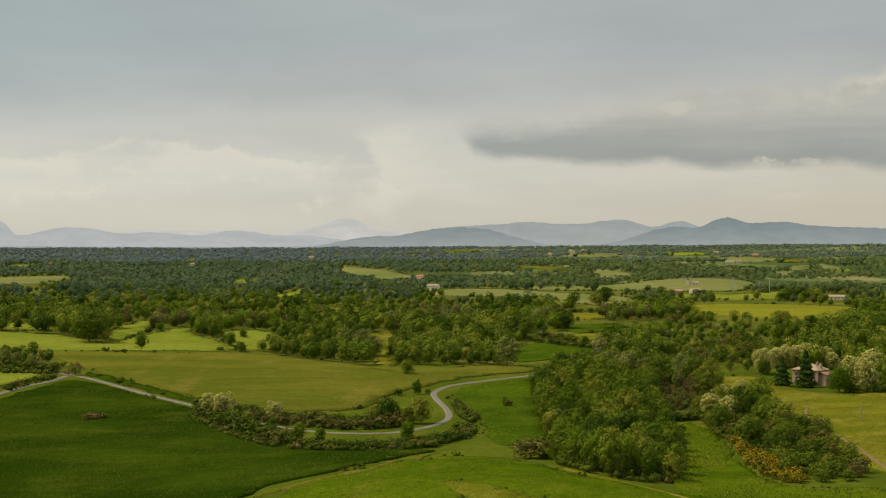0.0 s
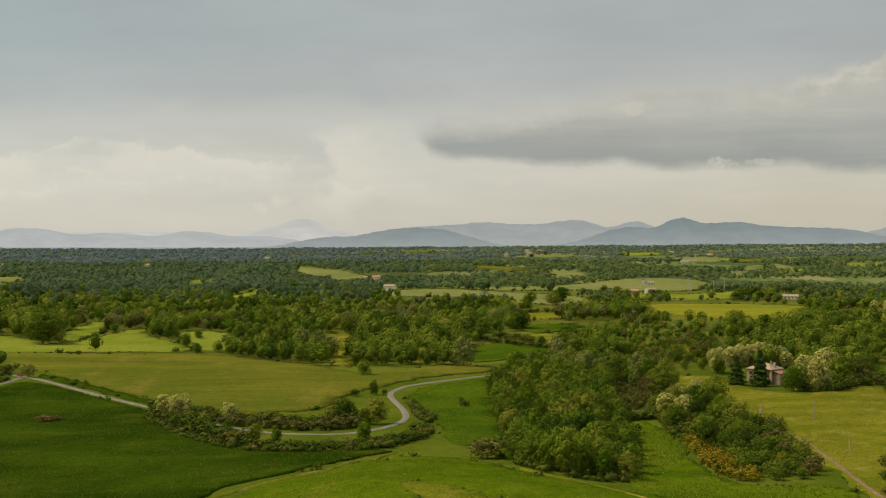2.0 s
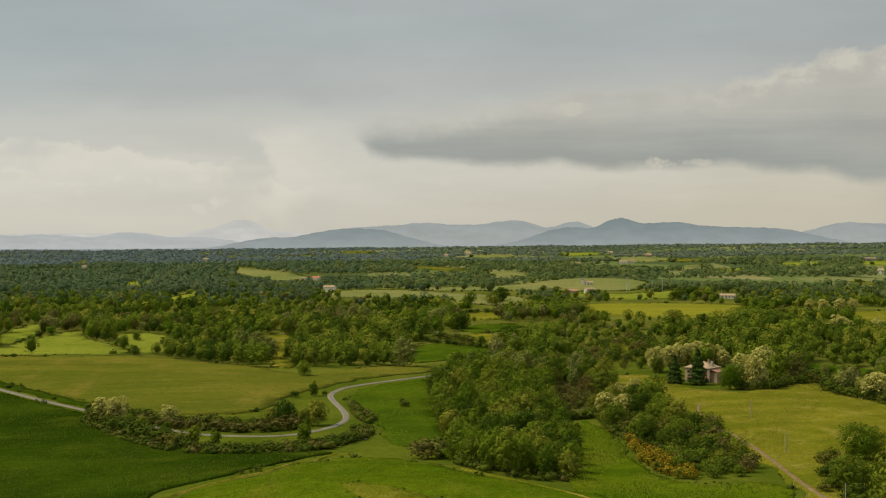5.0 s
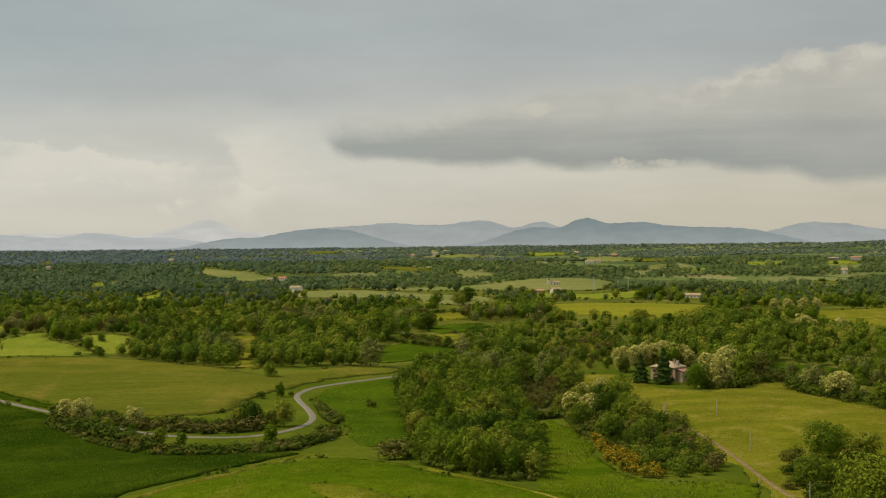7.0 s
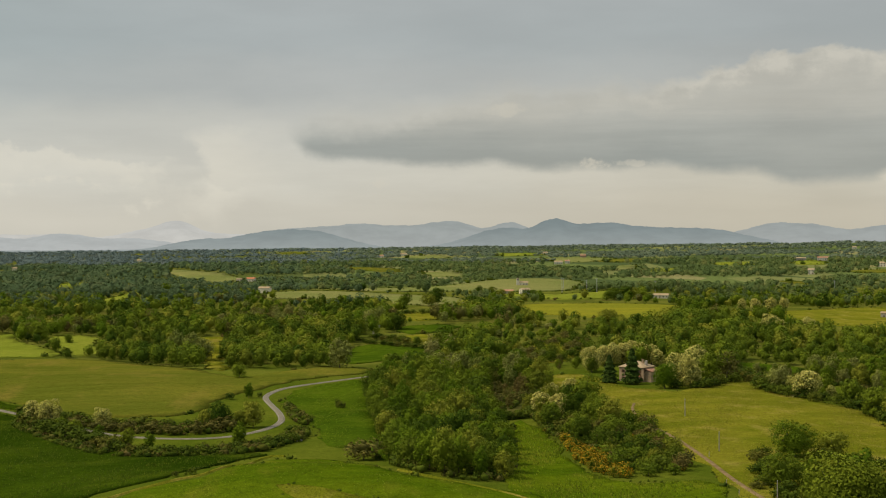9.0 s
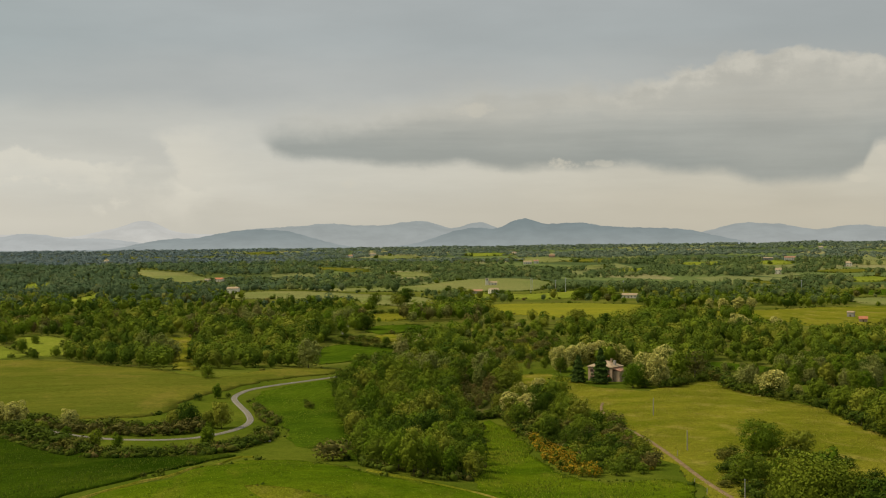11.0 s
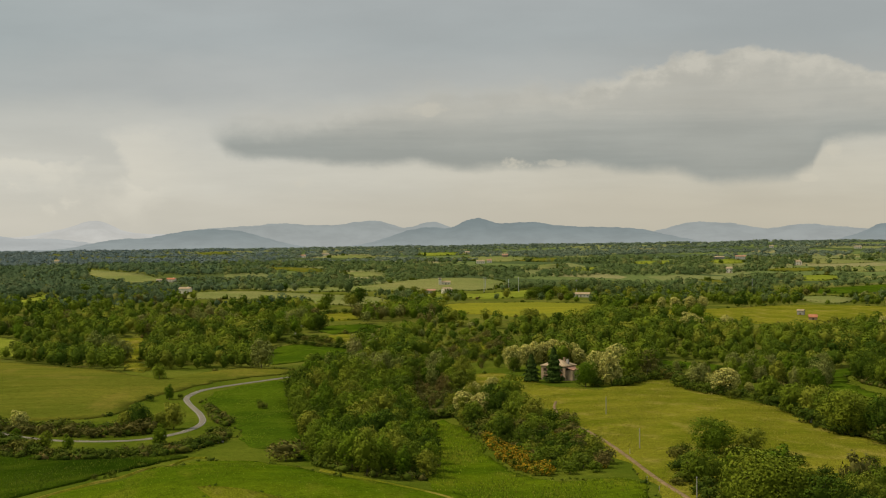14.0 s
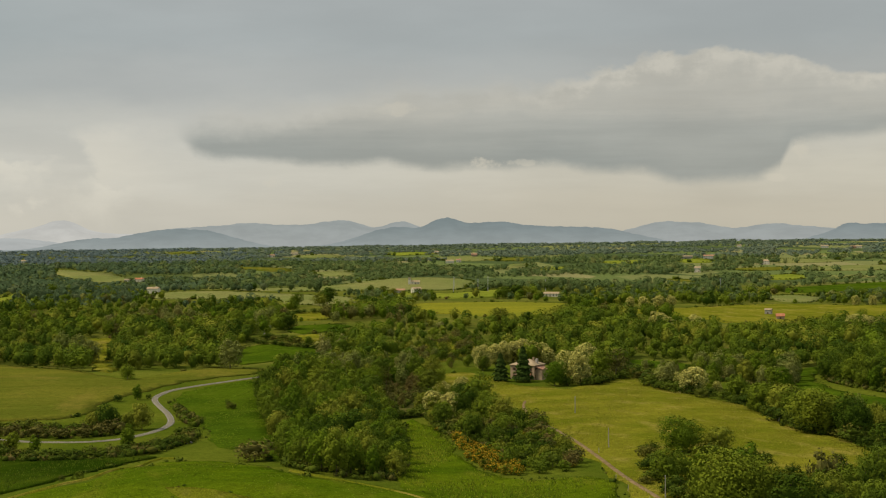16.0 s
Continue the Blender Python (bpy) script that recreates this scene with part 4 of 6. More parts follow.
field("rape_field", M_YELLOW, [(235.1, 1372.9), (271.8, 1427.2), (312.2, 1429.1), (363.5, 1428.4), (405.7, 1387), (339.3, 1201.2), (307.3, 1153.1), (276.7, 1140.8), (253, 1201.9), (228, 1236.1)], 0.7, "yellow rape field on a low hill")
field("strip_field", M_CLOVER, [(95.3, 1077.1), (116, 1088.8), (138.3, 1076.4), (129.3, 1038.7), (105.2, 1026.2), (91.8, 1036.8)], 0.4, "green strip field between hedges")
field("strip_field", M_PASTURE, [(88.6, 1010.1), (104.4, 1018.4), (122.7, 1008), (108, 976.9), (96.2, 976.1)], 0.5, "small yellow green field between hedges")
field("strip_field", M_CLOVER, [(54.4, 962.3), (77.9, 967.6), (98.5, 924.9), (93.8, 874), (70.3, 852.1), (45.3, 830.1), (41, 881.2)], 0.4, "green field under the woods")
field("pasture", M_PASTURE, [(137.1, 736), (160.6, 755.8), (171.9, 723.2), (173.2, 680.3), (184.3, 662.9), (192.8, 653.1), (214.3, 695.3), (236.2, 720.5), (242.4, 701.9), (234.6, 638.8), (240.9, 604.7), (241.3, 561.2), (233.7, 501.1), (237.1, 471), (235.1, 434.8), (235.4, 406.9), (206.2, 356.5), (198.7, 367.7), (195.4, 388.4), (186, 399.2), (173.8, 404.6), (160, 397.6), (133.9, 365.1), (125.1, 354), (132.6, 402.5), (138.1, 452), (141.3, 500.9), (145.8, 550.1), (140.6, 586.6), (147.5, 636.6), (138.7, 679.9), (130.8, 694.8)], 0.35, "dry flowering pasture round the old farmhouse")
field("clearing", M_MOUND, [(97, 565.6), (101.8, 557.3), (101, 508.5), (95.6, 445.1), (101.7, 412.1), (113.6, 407.6), (125.8, 410.2), (128.3, 392.6), (113.3, 355.3), (87.2, 353.5), (74.8, 369.2), (70.5, 386.1), (64.2, 394.5), (77.4, 459.1)], 0.35, "green meadow strip beside the wood")
field("scrub_slope", M_SCRUB, [(124, 802.4), (140.5, 786.8), (130.1, 697.1), (109, 596.6), (96.5, 579.1), (90.4, 599.9), (99.2, 676.5)], 0.25, "dry brown scrub slope at the wood edge")
field("pasture", M_PASTURE, [(99.5, 1238), (127.8, 1297.2), (149, 1276.5), (130.9, 1141.4), (105.5, 1140.5)], 0.3, "small grassy opening among hedges")
field("scrub_slope", M_PASTURE, [(178.4, 956.4), (214.3, 999.1), (209.3, 923.9), (172.4, 819), (148.6, 805.3), (127.9, 796.4), (149.5, 887.2)], 0.3, "rough scrubby slope with scattered bushes")
field("wheat_field", M_PASTURE, [(369.5, 1189), (407, 1192.6), (463, 1200.8), (532.3, 1262.9), (598.6, 1281.8), (637, 1240.8), (690.5, 1172.1), (614.3, 1042.8), (560, 1090.9), (509.5, 1059.9), (455.2, 994.5), (439.1, 1009.6), (430.7, 1033.3), (420, 1089.6), (395.9, 1145.4)], 0.5, "broad green wheat field on the plain")
field("clover_field", M_CLOVER, [(720.3, 1565), (803.5, 1608.6), (884.9, 1633.6), (967.8, 1642.4), (872.2, 1480.2), (811.4, 1498.1), (752.3, 1492.3), (697.7, 1493.7)], 0.5, "bright green field on a distant rise")
field("hay_field", M_PALE, [(625.4, 1407.9), (677.4, 1450.2), (684.3, 1396), (637.1, 1312.2), (610.9, 1320.9)], 0.5, "pale field beside a hedge")
field("clover_field", M_CLOVER, [(269.6, 798.9), (287.3, 791.3), (306.3, 781.5), (294.7, 760.7), (274.2, 774.1), (263.2, 782)], 0.4, "narrow green meadow between hedges")
field("clover_field", M_CLOVER, [(326.9, 700.5), (354.8, 745.5), (367.8, 747.5), (332.6, 685.7), (316.3, 639.9), (317.7, 619.5), (319.8, 591.2), (333.1, 566.1), (309.3, 525.7), (306, 560.9), (305.4, 595.5), (305.1, 629), (304.3, 655.5)], 0.4, "winding green meadow among trees")
field("hay_field", M_PALE, [(465.8, 2301), (553.3, 2360.2), (637.3, 2428.6), (551.2, 2236.9)], 0.5, "distant pale hay field among hedges")
field("hay_field", M_BRIGHT, [(505.5, 3316.9), (601.4, 3371), (623.3, 3239.5), (512.1, 3077.3)], 0.5, "distant light green field among hedges")
field("hay_field", M_PALE, [(232.9, 2273.7), (277.9, 2269.6), (300.2, 2107.5), (239.4, 2092.1)], 0.5, "distant straw coloured field among hedges")
field("hay_field", M_OLIVE, [(118.9, 2560.9), (200.8, 2436), (209.8, 2320.3), (146.8, 2351.9)], 0.5, "distant olive green field among hedges")
field("hay_field", M_PALE, [(531.9, 2884.5), (630.3, 2885.9), (685.2, 2780.7), (565.4, 2636.9)], 0.5, "distant pale hay field among hedges")
field("hay_field", M_BRIGHT, [(612, 2280), (663.7, 2317.2), (641.1, 2207.4), (602.5, 2195.3)], 0.5, "distant light green field among hedges")
field("hay_field", M_PALE, [(-770.3, 2520.6), (-739.1, 2552.2), (-705.1, 2451.9), (-728.8, 2416.5)], 0.5, "distant straw coloured field among hedges")
field("hay_field", M_OLIVE, [(8.8, 3683.3), (83.1, 3708.4), (94.3, 3572.9), (22.8, 3556.3)], 0.5, "distant olive green field among hedges")
field("hay_field", M_PALE, [(290.2, 3209.6), (370.4, 3238), (391.7, 3098.6), (310, 3027)], 0.5, "distant pale hay field among hedges")
field("hay_field", M_BRIGHT, [(925.2, 2454.7), (982.9, 2489.8), (963.3, 2360), (899.6, 2331.9)], 0.5, "distant light green field among hedges")
field("hay_field", M_PALE, [(1044, 2373.4), (1149.4, 2412.1), (1152.3, 2243.5), (1042.3, 2230.6)], 0.5, "distant straw coloured field among hedges")
field("hay_field", M_OLIVE, [(882.2, 2092.2), (968.9, 2115), (964.9, 2025.2), (880.8, 2002.7)], 0.5, "distant olive green field among hedges")
field("hay_field", M_PALE, [(976.3, 2089.5), (1078.6, 2100.1), (1142.7, 2038), (1074.3, 1932.5), (979.2, 1941.9)], 0.5, "distant pale hay field among hedges")
field("hay_field", M_BRIGHT, [(821.9, 1868.8), (884.4, 1892.9), (885.3, 1823), (814.4, 1743.2), (785.3, 1767.5)], 0.5, "distant light green field among hedges")
field("hay_field", M_PALE, [(898.4, 1832.5), (946.7, 1826.8), (956.1, 1765), (893.9, 1740.7)], 0.5, "distant straw coloured field among hedges")
field("hay_field", M_OLIVE, [(684.2, 1859.6), (711, 1822.3), (704.4, 1745.4), (670.5, 1779.6)], 0.5, "distant olive green field among hedges")
field("hay_field", M_PALE, [(738.8, 1752.3), (778.2, 1769.7), (755.9, 1710), (728, 1708.4)], 0.5, "distant pale hay field among hedges")
field("hay_field", M_BRIGHT, [(787.8, 2497.9), (865.3, 2469.7), (836, 2356.5), (774.1, 2388.8)], 0.5, "distant light green field among hedges")
field("hay_field", M_PALE, [(1277.1, 2629.1), (1375.7, 2630.2), (1370.8, 2444.4), (1273.6, 2435)], 0.5, "distant straw coloured field among hedges")
field("hay_field", M_OLIVE, [(636.5, 2768.9), (716.8, 2762.3), (707.8, 2599.3), (636.5, 2579.7)], 0.5, "distant olive green field among hedges")
field("hay_field", M_PALE, [(1301, 2897.4), (1392.4, 2921.6), (1395.4, 2818.7), (1297.7, 2776.7)], 0.5, "distant pale hay field among hedges")
field("hay_field", M_BRIGHT, [(-290, 1888.6), (-281.9, 1991.2), (-260.6, 2011.6), (-256.7, 1921.9), (-271.4, 1864.3)], 0.5, "distant light green field among hedges")
field("hay_field", M_PALE, [(-118.5, 1807.6), (-102.1, 1836.9), (-92.3, 1791.2), (-108.6, 1764.3)], 0.5, "distant straw coloured field among hedges")
field("dry_patch", M_PASTURE, [(0.3, 382.3), (7.1, 379.8), (14.6, 376), (23.3, 371), (25.7, 363.7), (12.6, 363.6), (4, 372.4)], 0.36, "dry straw coloured patch in the knoll meadow")

# ---- roads ----
VALLEY_ROAD_LINE = [(-206.2, 754.1), (-196.2, 744.6), (-181.7, 728.3), (-152.6, 689), (-111, 632.5), (-86.4, 594.5), (-68.6, 564.8), (-53.5, 549), (-39.8, 542.4), (-26.7, 540.9), (-16.1, 546.4), (-6.4, 561.1), (-0.1, 578), (2.7, 597), (1.6, 622.2), (-1.4, 646), (-3.9, 666.2), (-4.2, 680.6), (-1, 696.1), (4.7, 710.5), (16.4, 726.7), (31.7, 743.7), (50.8, 763.6)]
valley_road = lane("road", M_ASPHALT, VALLEY_ROAD_LINE, 2.5, "narrow grey asphalt road winding through the valley")
SIDE_ROAD_LINE = [(-211.5, 585.2), (-214.7, 636.3), (-212.3, 677.4), (-206.8, 704.9), (-200, 721), (-197.1, 740.1)]
side_road = lane("road", M_ASPHALT, SIDE_ROAD_LINE, 3, "narrow grey side road to the fork")
HILL_ROAD_LINE = [(71.8, 1033.3), (77.8, 1082.2), (88.6, 1119.4), (107.9, 1166.5), (135.1, 1243.2), (162.5, 1301)]
hill_road = lane("road", M_ASPHALT, HILL_ROAD_LINE, 2.8, "grey country road between hedges")
FARM_TRACK_LINE = [(144.1, 532.6), (144.4, 512.1), (143.3, 482.3), (140.3, 446.3), (136.7, 412.3), (134.6, 385.7), (132.3, 352.3)]
farm_track = lane("track", M_DIRT, FARM_TRACK_LINE, 1.35, "bare earth farm track along the pasture", lift=0.55)
YARD_TRACK_LINE = [(157.3, 609.1), (151.5, 588.6), (147.9, 568.9), (145.8, 550.1)]
yard_track = lane("track", M_DIRT, YARD_TRACK_LINE, 1, "short earth track up to the farmhouse", lift=0.55)
FIELD_PATH_LINE = [(-50.3, 377), (-40.9, 387.9), (-29.1, 397), (-16.9, 408.9), (-4.5, 477.4), (3.2, 482.5)]
field_path = lane("path", M_PASTURE, FIELD_PATH_LINE, 0.5, "pale trodden path along the knoll", lift=0.55)
MEADOW_PATH_LINE = [(35.4, 408.5), (44.3, 399.9), (53, 393.3), (63.9, 383.5), (70.9, 371.7)]
meadow_path = lane("path", M_PASTURE, MEADOW_PATH_LINE, 0.7, "pale trodden path across the meadow", lift=0.55)
for side in (-1.12, 1.12):
    lane_line(VALLEY_ROAD_LINE, 2.5, side, 0.12, valley_road)

# ---- trees that stand by themselves, hedges and copses ----
plant("oak", -239.5, 956.7, 22.9, "large round oak with dense dark crown in a wheat field", wide=1.15)
plant("oak", -255.7, 989.9, 16.4)
plant("oak", -162.2, 1009.3, 15.5)
plant("oak", -187.1, 1065.9, 10.4)
plant("shrub", -132.8, 925.3, 7.5)
plant("shrub", -150.3, 984.5, 5.6)
plant("shrub", -171.7, 1017.9, 6.6)
plant("oak", -141.9, 1002.5, 7.3)
plant("shrub", -196.0, 869.4, 3.2)
plant("shrub", -201.5, 873.5, 2.2)
hedge("shrub", [(-268, 794), (-254, 810.1), (-236.5, 784.6), (-221.7, 765.9), (-209.8, 754)], 6.5, 6, 1.2, "bushy green hedge beside the road fork")
plant("bare_tree", -193.2, 742.3, 7.4, "small reddish budding tree at the road fork", wide=1.5)
plant("pale_tree", -262.2, 810.6, 8.2)
plant("pale_tree", -246.2, 793.5, 8.6)
plant("pale_tree", -234.8, 778.9, 8.8)
plant("pale_tree", -224.7, 771.1, 7.7)
plant("pale_tree", -216.6, 761.1, 6.3)
plant("shrub", -162.7, 711.7, 2.3, wide=1.6)
plant("shrub", -178.5, 734.3, 2.1, wide=1.6)
plant("shrub", -170.3, 724.6, 1.5, wide=1.6)
plant("shrub", -132.5, 671.0, 1.6, wide=1.6)
plant("acacia", -97.9, 594.7, 10.6)
plant("acacia", -91.2, 587.0, 10.9)
plant("acacia", -69.2, 581.4, 8.0)
plant("shrub", -83.2, 571.9, 5.5)
hedge("shrub", [(-103, 600.7), (-87.2, 568.2), (-72, 539.6), (-60, 517)], 6.0, 4.6, 1.4, "tall dense hedge below the road")
hedge("shrub", [(-58, 514), (-53.4, 507), (-36.3, 494.6), (-20.5, 496.1), (-12.8, 504)], 4.2, 4.4, 1.1, "dense dark hedge below the road")
plant("fresh_tree", -84.1, 568.8, 6.5, "light green sapling in the road hedge", wide=0.9)
plant("fresh_tree", -75.5, 550.8, 7.5, "light green sapling in the road hedge", wide=0.9)
plant("fresh_tree", -65.5, 536.0, 7.0, "light green sapling in the road hedge", wide=0.9)
plant("fresh_tree", -53.1, 519.3, 7.5, "light green sapling in the road hedge", wide=0.9)
plant("fresh_tree", -44.4, 510.1, 6.5, "light green sapling in the road hedge", wide=0.9)
hedge("shrub", [(-12.8, 504), (-2.8, 515.4), (5.7, 534), (9.3, 559.3)], 3.4, 5, 1.2, "dense hedge below the road")
hedge("shrub", [(-108.7, 626.6), (-87.3, 600.2), (-65.9, 581.5), (-42.1, 573), (-21.6, 577.4)], 5.4, 5.4, 1.2, "dense green hedge on the bank above the road")
hedge("brown_shrub", [(-82.5, 583.1), (-64.5, 568.6), (-47.8, 560), (-31.9, 555.1), (-18.8, 562.7)], 5.0, 7, 1.2, "brownish hedge on the bank above the road")
plant("oak", -21.3, 570.0, 11.4)
plant("oak", -27.4, 577.2, 8.3)
plant("oak", -8.8, 574.0, 11.0)
plant("oak", -14.1, 573.9, 7.8)
plant("fresh_tree", -13.1, 515.5, 8.7, "small fresh green tree beside the road bend")
plant("fresh_tree", -12.3, 675.3, 7.0)
plant("shrub", -21.1, 670.2, 3.8)
plant("shrub", -7.2, 678.1, 2.7)
plant("oak", -18.6, 754.6, 8.5, "lone small oak at the barley field edge")
plant("brown_shrub", 28.8, 466.1, 6.7, "large rounded thicket bush in the field edge", wide=1.6)
plant("shrub", 33.9, 466.7, 2.6)
plant("shrub", -23.2, 405.4, 2.4)
plant("shrub", -28.1, 405.6, 2.0)
plant("shrub", -25.2, 405.7, 1.1)
plant("brown_shrub", -145.9, 587.6, 3.1, "low brown bramble patch in the crop field", wide=2.6)
plant("brown_shrub", -142.8, 589.4, 2.4, "low brown bramble patch in the crop field", wide=2.4)
plant("shrub", -147.5, 583.8, 1.4, wide=2)
plant("shrub", 29.5, 633.6, 3.6)
plant("shrub", 28.5, 650.3, 2.6)
plant("shrub", 43.7, 677.3, 2.2)
plant("conifer", 169.8, 706.8, 14.5, "dark pointed conifer beside the farmhouse", wide=1.45)
plant("conifer", 180.0, 700.2, 17.9, "tall dark conifer before the farmhouse", wide=1.2)
plant("fresh_great", 189.5, 674.3, 12.8, "full round green tree beside the farmhouse", wide=1.12)
plant("oak", 135.0, 608.7, 14.5, "dark round oak above the thicket", wide=1.1)
plant("acacia", 173.4, 765.3, 13.8)
plant("acacia", 187.0, 790.3, 12.3)
plant("acacia", 192.9, 795.1, 12.1)
plant("acacia", 199.7, 799.8, 12.5)
plant("acacia", 206.7, 802.0, 12.6)
plant("acacia", 211.8, 799.5, 12.6)
plant("acacia", 214.5, 790.3, 12.4)
plant("acacia", 216.4, 783.6, 10.4)
plant("acacia", 201.4, 688.3, 16.1)
plant("acacia", 203.5, 677.0, 16.4)
plant("oak", 172.8, 760.2, 8.7)
plant("acacia", 111.0, 582.2, 10.9)
plant("acacia", 116.1, 575.2, 10.8)
plant("acacia", 134.5, 641.1, 10.5)
plant("acacia", 123.0, 625.5, 10.2)
plant("shrub", 129.3, 591.4, 5.3)
plant("oak", 125.5, 672.5, 12.6)
plant("oak", 135.5, 696.2, 9.6)
plant("oak", 221.6, 704.1, 16.2, wide=1.1)
plant("bare_tree", 232.7, 709.9, 16.1, wide=1.3)
plant("shrub", 218.4, 684.6, 6.9)
plant("acacia", 226.1, 744.0, 15.6)
plant("shrub", 249.2, 745.1, 5.7)
plant("pale_tree", 239.0, 650.6, 12.8)
plant("acacia", 241.4, 621.3, 13.3, wide=1.3)
plant("acacia", 243.8, 644.4, 8.3)
plant("acacia", 253.2, 621.5, 6.4)
plant("oak", 247.4, 584.7, 13.7, wide=0.9)
plant("oak", 259.3, 643.6, 11.1)
plant("oak", 240.9, 548.8, 10.1)
plant("oak", 243.6, 530.1, 14.5)
plant("oak", 252.5, 562.4, 11.3)
plant("fresh_great", 234.4, 481.3, 17.6, "broad round oak with full crown at the pasture edge", wide=1.2)
plant("oak", 245.7, 475.0, 14.1)
plant("oak", 255.6, 485.4, 11.0)
plant("oak", 239.3, 436.8, 10.8, wide=1.3)
plant("oak", 238.0, 418.3, 13.5)
plant("shrub", 229.6, 499.6, 2.6)
plant("dead_tree", 235.3, 515.7, 5.4, "bleached dead tree at the pasture edge")
plant("fresh_great", 170.0, 448.1, 13.0, "fresh green tree in the pasture hollow", wide=1.2)
plant("oak", 145.3, 395.2, 10.8)
plant("oak", 151.1, 400.0, 8.6)
plant("oak", 182.8, 448.1, 9.3, wide=1.2)
plant("fresh_tree", 155.5, 398.8, 8.6)
plant("fresh_great", 141.3, 341.8, 18.5, "large fresh green tree in the pasture hollow", wide=1.15)
plant("fresh_great", 149.7, 339.8, 16.6, "large fresh green tree in the pasture hollow", wide=1.1)
plant("oak", 166.5, 395.9, 10.7)
plant("oak", 154.0, 330.7, 13.1)
plant("oak", 144.3, 362.6, 10.3)
plant("fresh_tree", 158.2, 368.3, 14.4)
plant("brown_shrub", 182.8, 369.7, 10.9, "dull reddish bush in the hollow", wide=0.9)
plant("oak", 198.7, 367.7, 11.7)
plant("oak", 176.0, 337.5, 9.1)
plant("oak", 167.2, 335.6, 7.5)
plant("oak", 198.7, 358.3, 14.7)
plant("oak", 170.3, 351.7, 6.3)

# the copse beside the clover field, and the thicket
copse(['oak', 'oak', 'oak', 'fresh_tree', 'fresh_tree'], [(44.7, 651), (61.4, 678.1), (83.2, 701.7), (102.7, 700.7), (88.9, 590.1), (84.8, 534.4), (76.9, 466), (67.1, 410.1), (52.8, 404.3), (38, 419.6), (40.4, 493.6), (42.4, 573.9)], 13.0, 8, 11)
copse(['oak', 'oak', 'oak', 'fresh_tree', 'pale_tree'], [(49.5, 700.7), (69, 762.4), (93.6, 789.6), (118.8, 788.7), (134.5, 753), (131.4, 696.9), (105.5, 700.4), (83.2, 701.7), (61.4, 678.1), (46.3, 655.3)], 14.5, 9, 12)
copse(['oak', 'oak', 'shrub'], [(111.5, 617.1), (128, 619.7), (135.1, 575.7), (126.5, 512.8), (110.6, 479.3), (107.4, 500.4), (103.5, 516), (106, 567.8)], 10.8, 8, 13)
copse(['green_shrub', 'green_shrub', 'shrub', 'green_shrub', 'brown_shrub'], [(133.8, 570.3), (145.5, 553.9), (141.1, 517.5), (136.8, 477.1), (131.1, 439.1), (116.4, 417.8), (108.4, 425.5), (108.4, 454.1), (117.2, 499.4)], 5.2, 5.5, 14)
copse(['gorse'], [(105, 508.1), (106, 489.1), (109.3, 457.8), (106.4, 442.2), (109.3, 434.4), (104.8, 416.7), (99.2, 430.1), (99.2, 457.7)], 3.2, 3.2, 15)
copse(['oak', 'oak', 'pale_tree', 'bare_tree', 'shrub'], [(105.6, 834.4), (143.5, 905), (170.5, 825.3), (171.3, 783.6), (144.2, 773), (118.8, 788.7)], 7.3, 10, 16)
copse(['brown_shrub', 'bare_tree'], [(104.1, 700.5), (129, 774.4), (126, 697.8), (101.4, 608.5), (96.3, 630.8)], 8.3, 8, 17)
plant("gorse", 139.1, 499.2, 2.1)
plant("gorse", 129.6, 505.0, 2.1)
plant("gorse", 126.9, 430.5, 1.3)
plant("gorse", 102.6, 532.5, 1.7)
hedge("shrub", [(251.9, 738.8), (236.8, 644.7), (243.1, 610.2), (247.3, 575.2), (239, 522.7), (231.2, 481.5), (241.3, 470.8), (237.9, 437), (231.9, 407.6)], 5.7, 6, 2, "dense green bushes along the pasture edge")
hedge("shrub", [(160.8, 454.7), (143.9, 401.9), (140, 372.8), (140.9, 350.2)], 4.0, 6, 2, "dense green bushes in the pasture hollow")
hedge("shrub", [(175.2, 450.3), (181.1, 430.6), (179.3, 392.5), (177.7, 363.4), (186.9, 352)], 4.5, 6, 2.5, "dense green bushes in the pasture hollow")
hedge("shrub", [(195.6, 682.6), (203.1, 671.3), (222.6, 690.1), (235.6, 704.2)], 5.2, 6, 1.5, "dense green bushes under the acacias")
copse(['oak', 'oak', 'fresh_tree', 'pale_tree'], [(275, 698), (289.7, 666.5), (293.6, 632.5), (328.8, 704.7), (330.1, 759.3), (304.2, 763.3)], 13.5, 9, 18)
copse(['oak', 'oak', 'fresh_tree'], [(328.3, 661), (331.4, 623.4), (339.6, 586.5), (389.7, 673), (397.6, 747.7), (381.2, 763.9)], 14.7, 9, 19)
copse(['oak', 'oak', 'pale_tree'], [(275.7, 537.7), (285.6, 510.2), (259.4, 448.2), (256.4, 470.1)], 9.9, 9, 20)
copse(['shrub', 'oak', 'pale_tree'], [(258.4, 772.8), (274.7, 747.6), (281.5, 714.2), (297.5, 755), (272.5, 769.4)], 7.1, 7, 21)
copse(['brown_shrub', 'bare_tree', 'pale_tree'], [(-43.9, 1170.7), (-12.4, 1301), (31.6, 1192), (25.3, 1033.7), (-9.5, 1003.2), (-34.4, 1026.4)], 9.9, 11, 22)
copse(['oak', 'oak'], [(169.3, 356.4), (185.8, 372.8), (203.4, 381.4), (221.2, 382.4), (184.8, 319.6), (155.1, 326.5)], 10.0, 9, 23)
copse(['green_shrub', 'green_shrub', 'shrub', 'brown_shrub'], [(173.8, 931.8), (210.3, 980.2), (204.6, 911.4), (170.5, 825.3), (130.3, 801.8)], 5.4, 7.5, 24)
